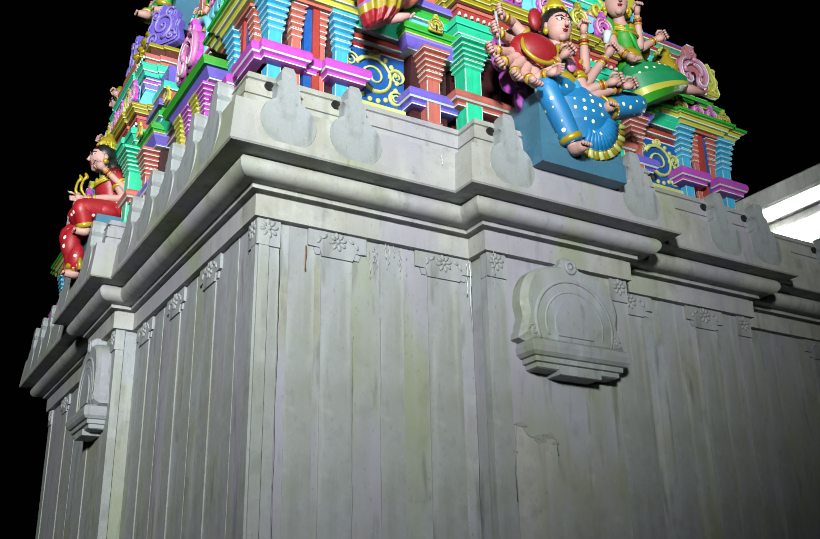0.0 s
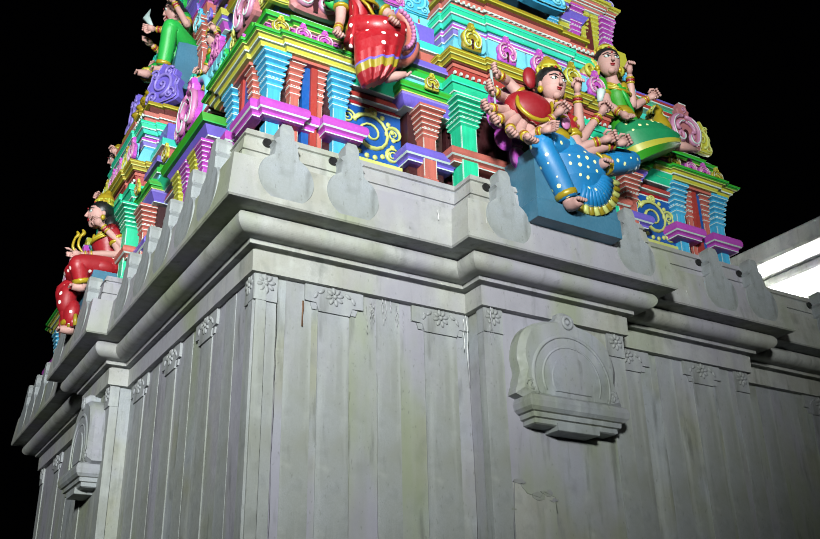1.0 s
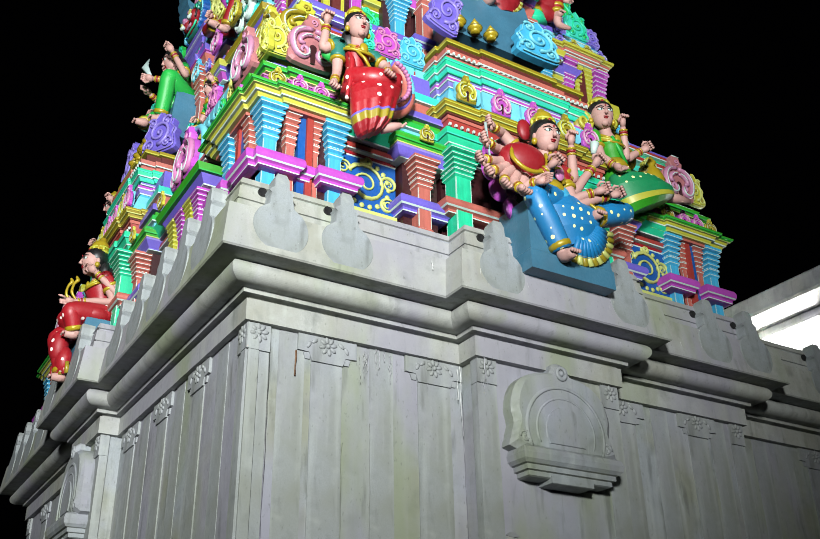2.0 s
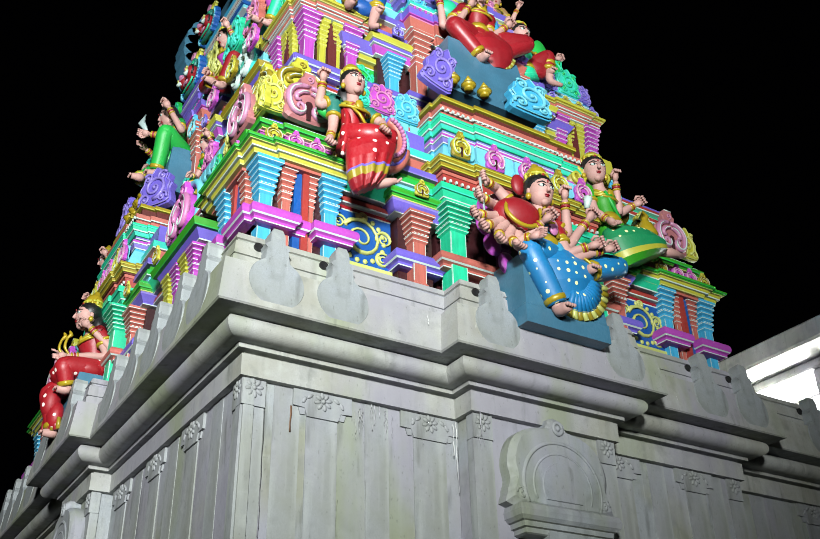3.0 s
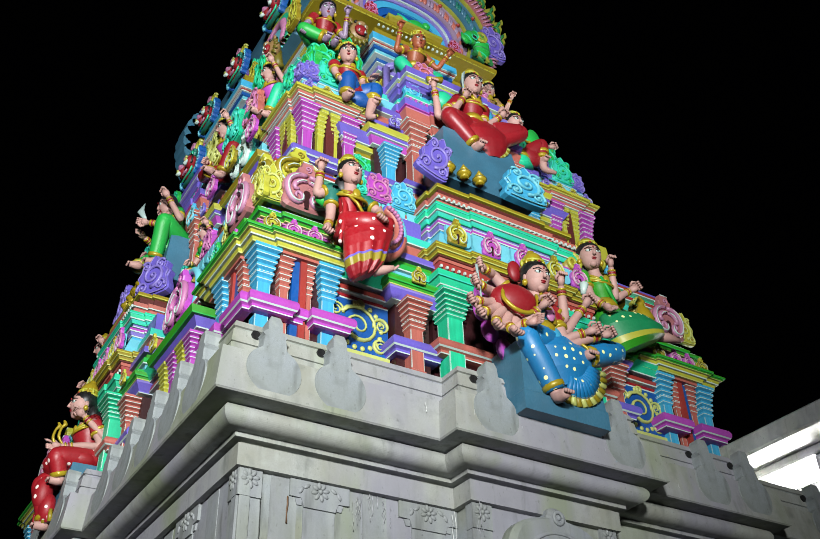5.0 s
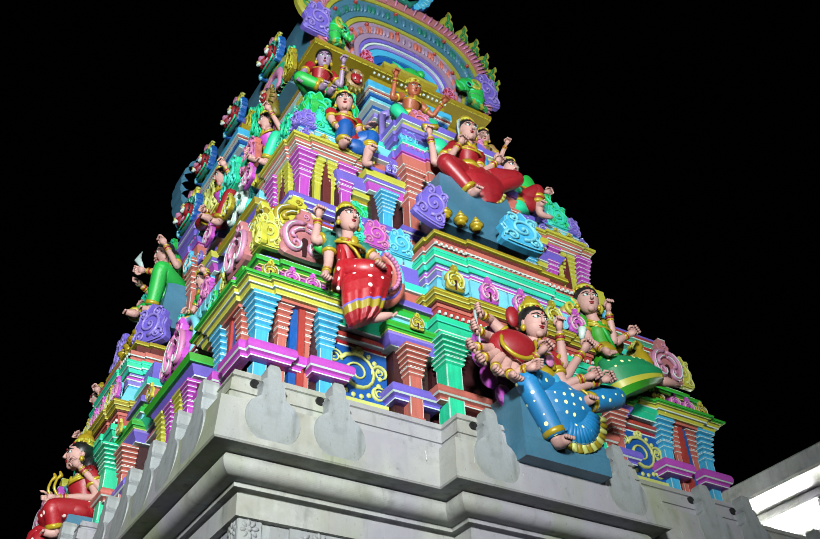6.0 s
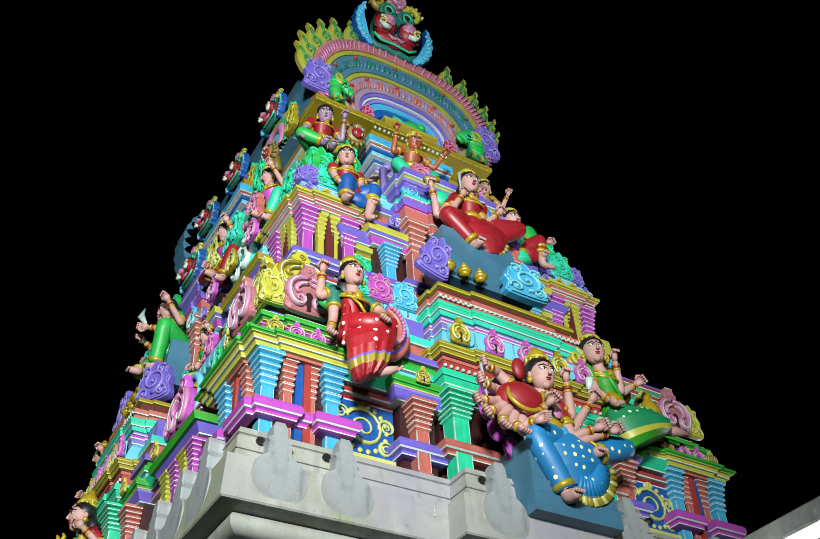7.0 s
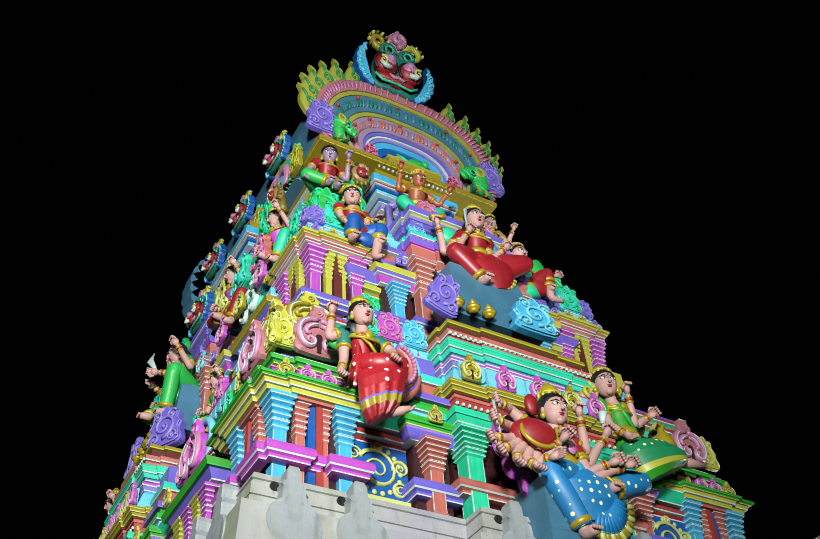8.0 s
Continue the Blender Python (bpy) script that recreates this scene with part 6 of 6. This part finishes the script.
# the upper terrace
statue("pink_statue", "painted small rose-skinned seated statue", at(2.98, 6.22, 9.44, 0.80), 1, (0, 0.0, 0.66), (0, 0, 0.36),
       [(-1, (-0.3, -0.06, 0.16), (-0.34, -0.14, 0.0)), (1, (0.28, -0.06, 0.24), (0.24, -0.14, 0.5))],
       [((-0.1, 0, 0.04), (-0.34, -0.16, 0.0), (-0.1, -0.24, -0.1)), ((0.1, 0, 0.04), (0.34, -0.16, 0.0), (0.1, -0.24, -0.12))], "leaf", "crimson", skin="mauve", crown=0, face=(24, -20))
statue("winged_statue", "painted orange winged statue with green scarf", at(4.10, 6.15, 9.50, 0.80), 1, (0, -0.02, 0.66), (0, 0, 0.36),
       [(-1, (-0.34, -0.06, 0.26), (-0.36, -0.12, 0.54)), (1, (0.34, -0.06, 0.26), (0.44, -0.14, 0.44))],
       [((-0.1, 0, 0.04), (-0.3, -0.16, 0.0), (-0.1, -0.24, -0.3)), ((0.1, 0, 0.04), (0.3, -0.16, 0.0), (0.1, -0.24, -0.3))], "turq", "orange", skin="orange", crown=0.16, hair=False)
statue("grey_statue", "painted small pale seated statue", at(5.16, 6.22, 9.40, 0.72, -10), 1, (0, 0.0, 0.62), (0, 0, 0.36),
       [(-1, (-0.3, -0.06, 0.2), (-0.2, -0.2, 0.3)), (1, (0.3, -0.06, 0.22), (0.36, -0.14, 0.4))],
       [((-0.1, 0, 0.04), (-0.34, -0.16, 0.0), (-0.1, -0.24, -0.1)), ((0.1, 0, 0.04), (0.34, -0.16, 0.0), (0.1, -0.24, -0.12))], "turq", "tan", crown=0.14)


def lion(x, y, z, s, turn, side=False):
    f = Form()
    m = at(x, y, z, s, turn, side)
    f.ball((0, 0.1, 0.0), (0.42, 0.3, 0.48), "tan", 14, 9, m)
    for k in range(14):
        a = 2 * math.pi * k / 14
        f.tube([(0.34 * math.cos(a), 0.02, 0.4 * math.sin(a)), (0.5 * math.cos(a), 0.1, 0.58 * math.sin(a))], [0.12, 0.02], "ochre", 6, m)
    f.ball((0, -0.2, -0.12), (0.24, 0.12, 0.24), "crimson", 12, 8, m)
    f.ball((0, -0.22, 0.14), (0.2, 0.14, 0.12), "tan", 10, 7, m)
    for s2 in (-1, 1):
        f.ball((s2 * 0.17, -0.14, 0.28), 0.07, "black", 8, 6, m)
        f.ball((s2 * 0.32, 0.0, 0.42), (0.1, 0.07, 0.12), "tan", 8, 6, m)
        for z0, d in ((0.06, -0.12), (-0.32, 0.12)):
            f.tube([(s2 * 0.12, -0.3, z0), (s2 * 0.11, -0.33, z0 + d)], [0.04, 0.008], "white", 6, m)
    f.tube([(0, 0.25, -0.1), (0, 0.35, -0.5), (0, 0.4, -0.9)], [0.26, 0.2, 0.24], "ochre", 12, m)
    thing("lion_statue", "painted tan lion statue with open red mouth", "statue", "painted statues on the tower", form=f)


lion(3.42, 6.20, 9.93, 0.32, 0)
lion(5.02, 6.20, 9.93, 0.32, 0)
lion(2.62, 6.75, 9.72, 0.26, 0, True)

# ---------------------------------------------------------------- statues on the long side


def bow_extra(f, m):
    for c, r in (((0.02, -0.30, -0.02), (0.20, 0.18, 0.12)), ((-0.06, -0.40, -0.30), (0.12, 0.10, 0.18)), ((-0.04, -0.34, -0.46), (0.13, 0.09, 0.16)), ((0.08, -0.14, 0.02), (0.2, 0.2, 0.12))):
        f.ball(c, r, "red_dotted", 14, 9, m)
    for k in range(6):
        f.tube([(-0.12 + 0.04 * k, -0.42 + 0.02 * k, -0.50), (-0.12 + 0.04 * k, -0.41 + 0.02 * k, -0.62)], [0.02, 0.026], "gold" if k % 2 else "crimson", 6, m)
    for x, y in ((0.12, -0.02), (0.05, -0.06)):
        p, r = glide([(x, -0.31 + y, 0.16), (x, -0.37 + y, 0.24), (x, -0.36 + y, 0.34), (x, -0.33 + y, 0.39), (x, -0.35 + y, 0.43)], [0.010, 0.016, 0.013, 0.024, 0.008], 4)
        f.tube(p, r, "gilt", 7, m)
    f.tube([(0.10, -0.02, 0.62), (0.10, 0.10, 0.50), (0.12, 0.10, 0.30)], [0.06, 0.07, 0.03], "black", 9, m)


plinth((-0.42, 0.42), -2.68, -2.2, 4.62, 5.02, 0.04, SIDE)
statue("archer_statue", "painted seated statue in red spotted robe with a gilt bow", at(1.78, 8.10, 5.06, 0.86, 0, True), 1, (0.0, -0.19, 0.69), (0, -0.10, 0.41),
       [(1, (0.25, 0.04, 0.27), (0.18, -0.20, 0.50)), (1, (0.22, 0.0, 0.19), (0.15, -0.36, 0.13)), (-1, (-0.3, -0.1, 0.2), (-0.25, -0.32, 0.3))],
       [((0.10, -0.02, 0.06), (0.20, -0.38, 0.0), (0.16, -0.32, -0.18)), ((-0.10, -0.04, 0.02), (-0.10, -0.42, -0.20), (-0.05, -0.34, -0.58))], "red_dotted", "crimson", crown=0.2, extra=bow_extra, lean=0, low=(0, -0.04, 0.08), face=(4, 8), head_size=1.1)


def blade_extra(f, m):
    apron("leaf", "yellow", [((0.0, -0.18, -0.12), (0.28, 0.12, 0.18))], ((0.0, -0.22, -0.14), 0.26, 215, 325))(f, m)
    f.tube([(0.06, -0.44, 0.26), (-0.02, -0.5, 0.42), (-0.02, -0.46, 0.56)], [0.02, 0.05, 0.006], "silver", 6, m, 0.35)


plinth((-0.42, 0.42), -2.14, -1.6, 7.12, 7.72, 0.06, SIDE)
statue("green_robe_statue", "painted seated statue in green robe raising a blade", at(2.30, 8.20, 7.74, 0.9, 0, True), 1, (-0.02, 0.0, 0.72), (0, 0, 0.38),
       [(1, (0.36, -0.06, 0.2), (0.30, -0.14, 0.52)), (1, (0.26, -0.14, 0.14), (0.1, -0.36, 0.2)), (-1, (-0.32, -0.1, 0.16), (-0.2, -0.3, 0.2))],
       [((0.12, 0, 0.04), (0.38, -0.3, 0.08), (0.2, -0.3, -0.34)), ((-0.12, 0, 0.04), (-0.42, -0.3, -0.08), (-0.1, -0.4, -0.3))], "leaf", "leaf", crown=0.0, extra=blade_extra)
for x, y, z, s, cl, bl, name, lab in (
        (2.52, 7.30, 8.30, 0.8, "crimson", "magenta", "cloaked_statue", "painted small seated statue in red cloak"),
        (2.62, 6.42, 8.45, 0.74, "turq", "magenta", "teal_statue", "painted small seated statue in teal skirt"),
        (2.30, 6.95, 6.70, 0.62, "turq", "leaf", "seated_statue", "painted small seated statue in teal and green"),
        (2.16, 9.6, 6.62, 0.8, "crimson", "leaf", "seated_statue", "painted small seated statue in red skirt"),
        (2.52, 9.25, 8.30, 0.8, "deep", "crimson", "seated_statue", "painted small seated statue in blue skirt")):
    statue(name, lab, at(x, y, z, s, 10, True), 1, (0, 0.0, 0.72), (0, 0, 0.40),
           [(1, (0.32, -0.06, 0.24), (0.28, -0.16, 0.56)), (-1, (-0.3, -0.08, 0.22), (-0.2, -0.24, 0.12))],
           [((0.12, 0, 0.04), (0.34, -0.22, 0.04), (0.2, -0.26, -0.3)), ((-0.12, 0, 0.04), (-0.34, -0.22, 0.0), (-0.06, -0.3, -0.14))], cl, bl, crown=0.16)
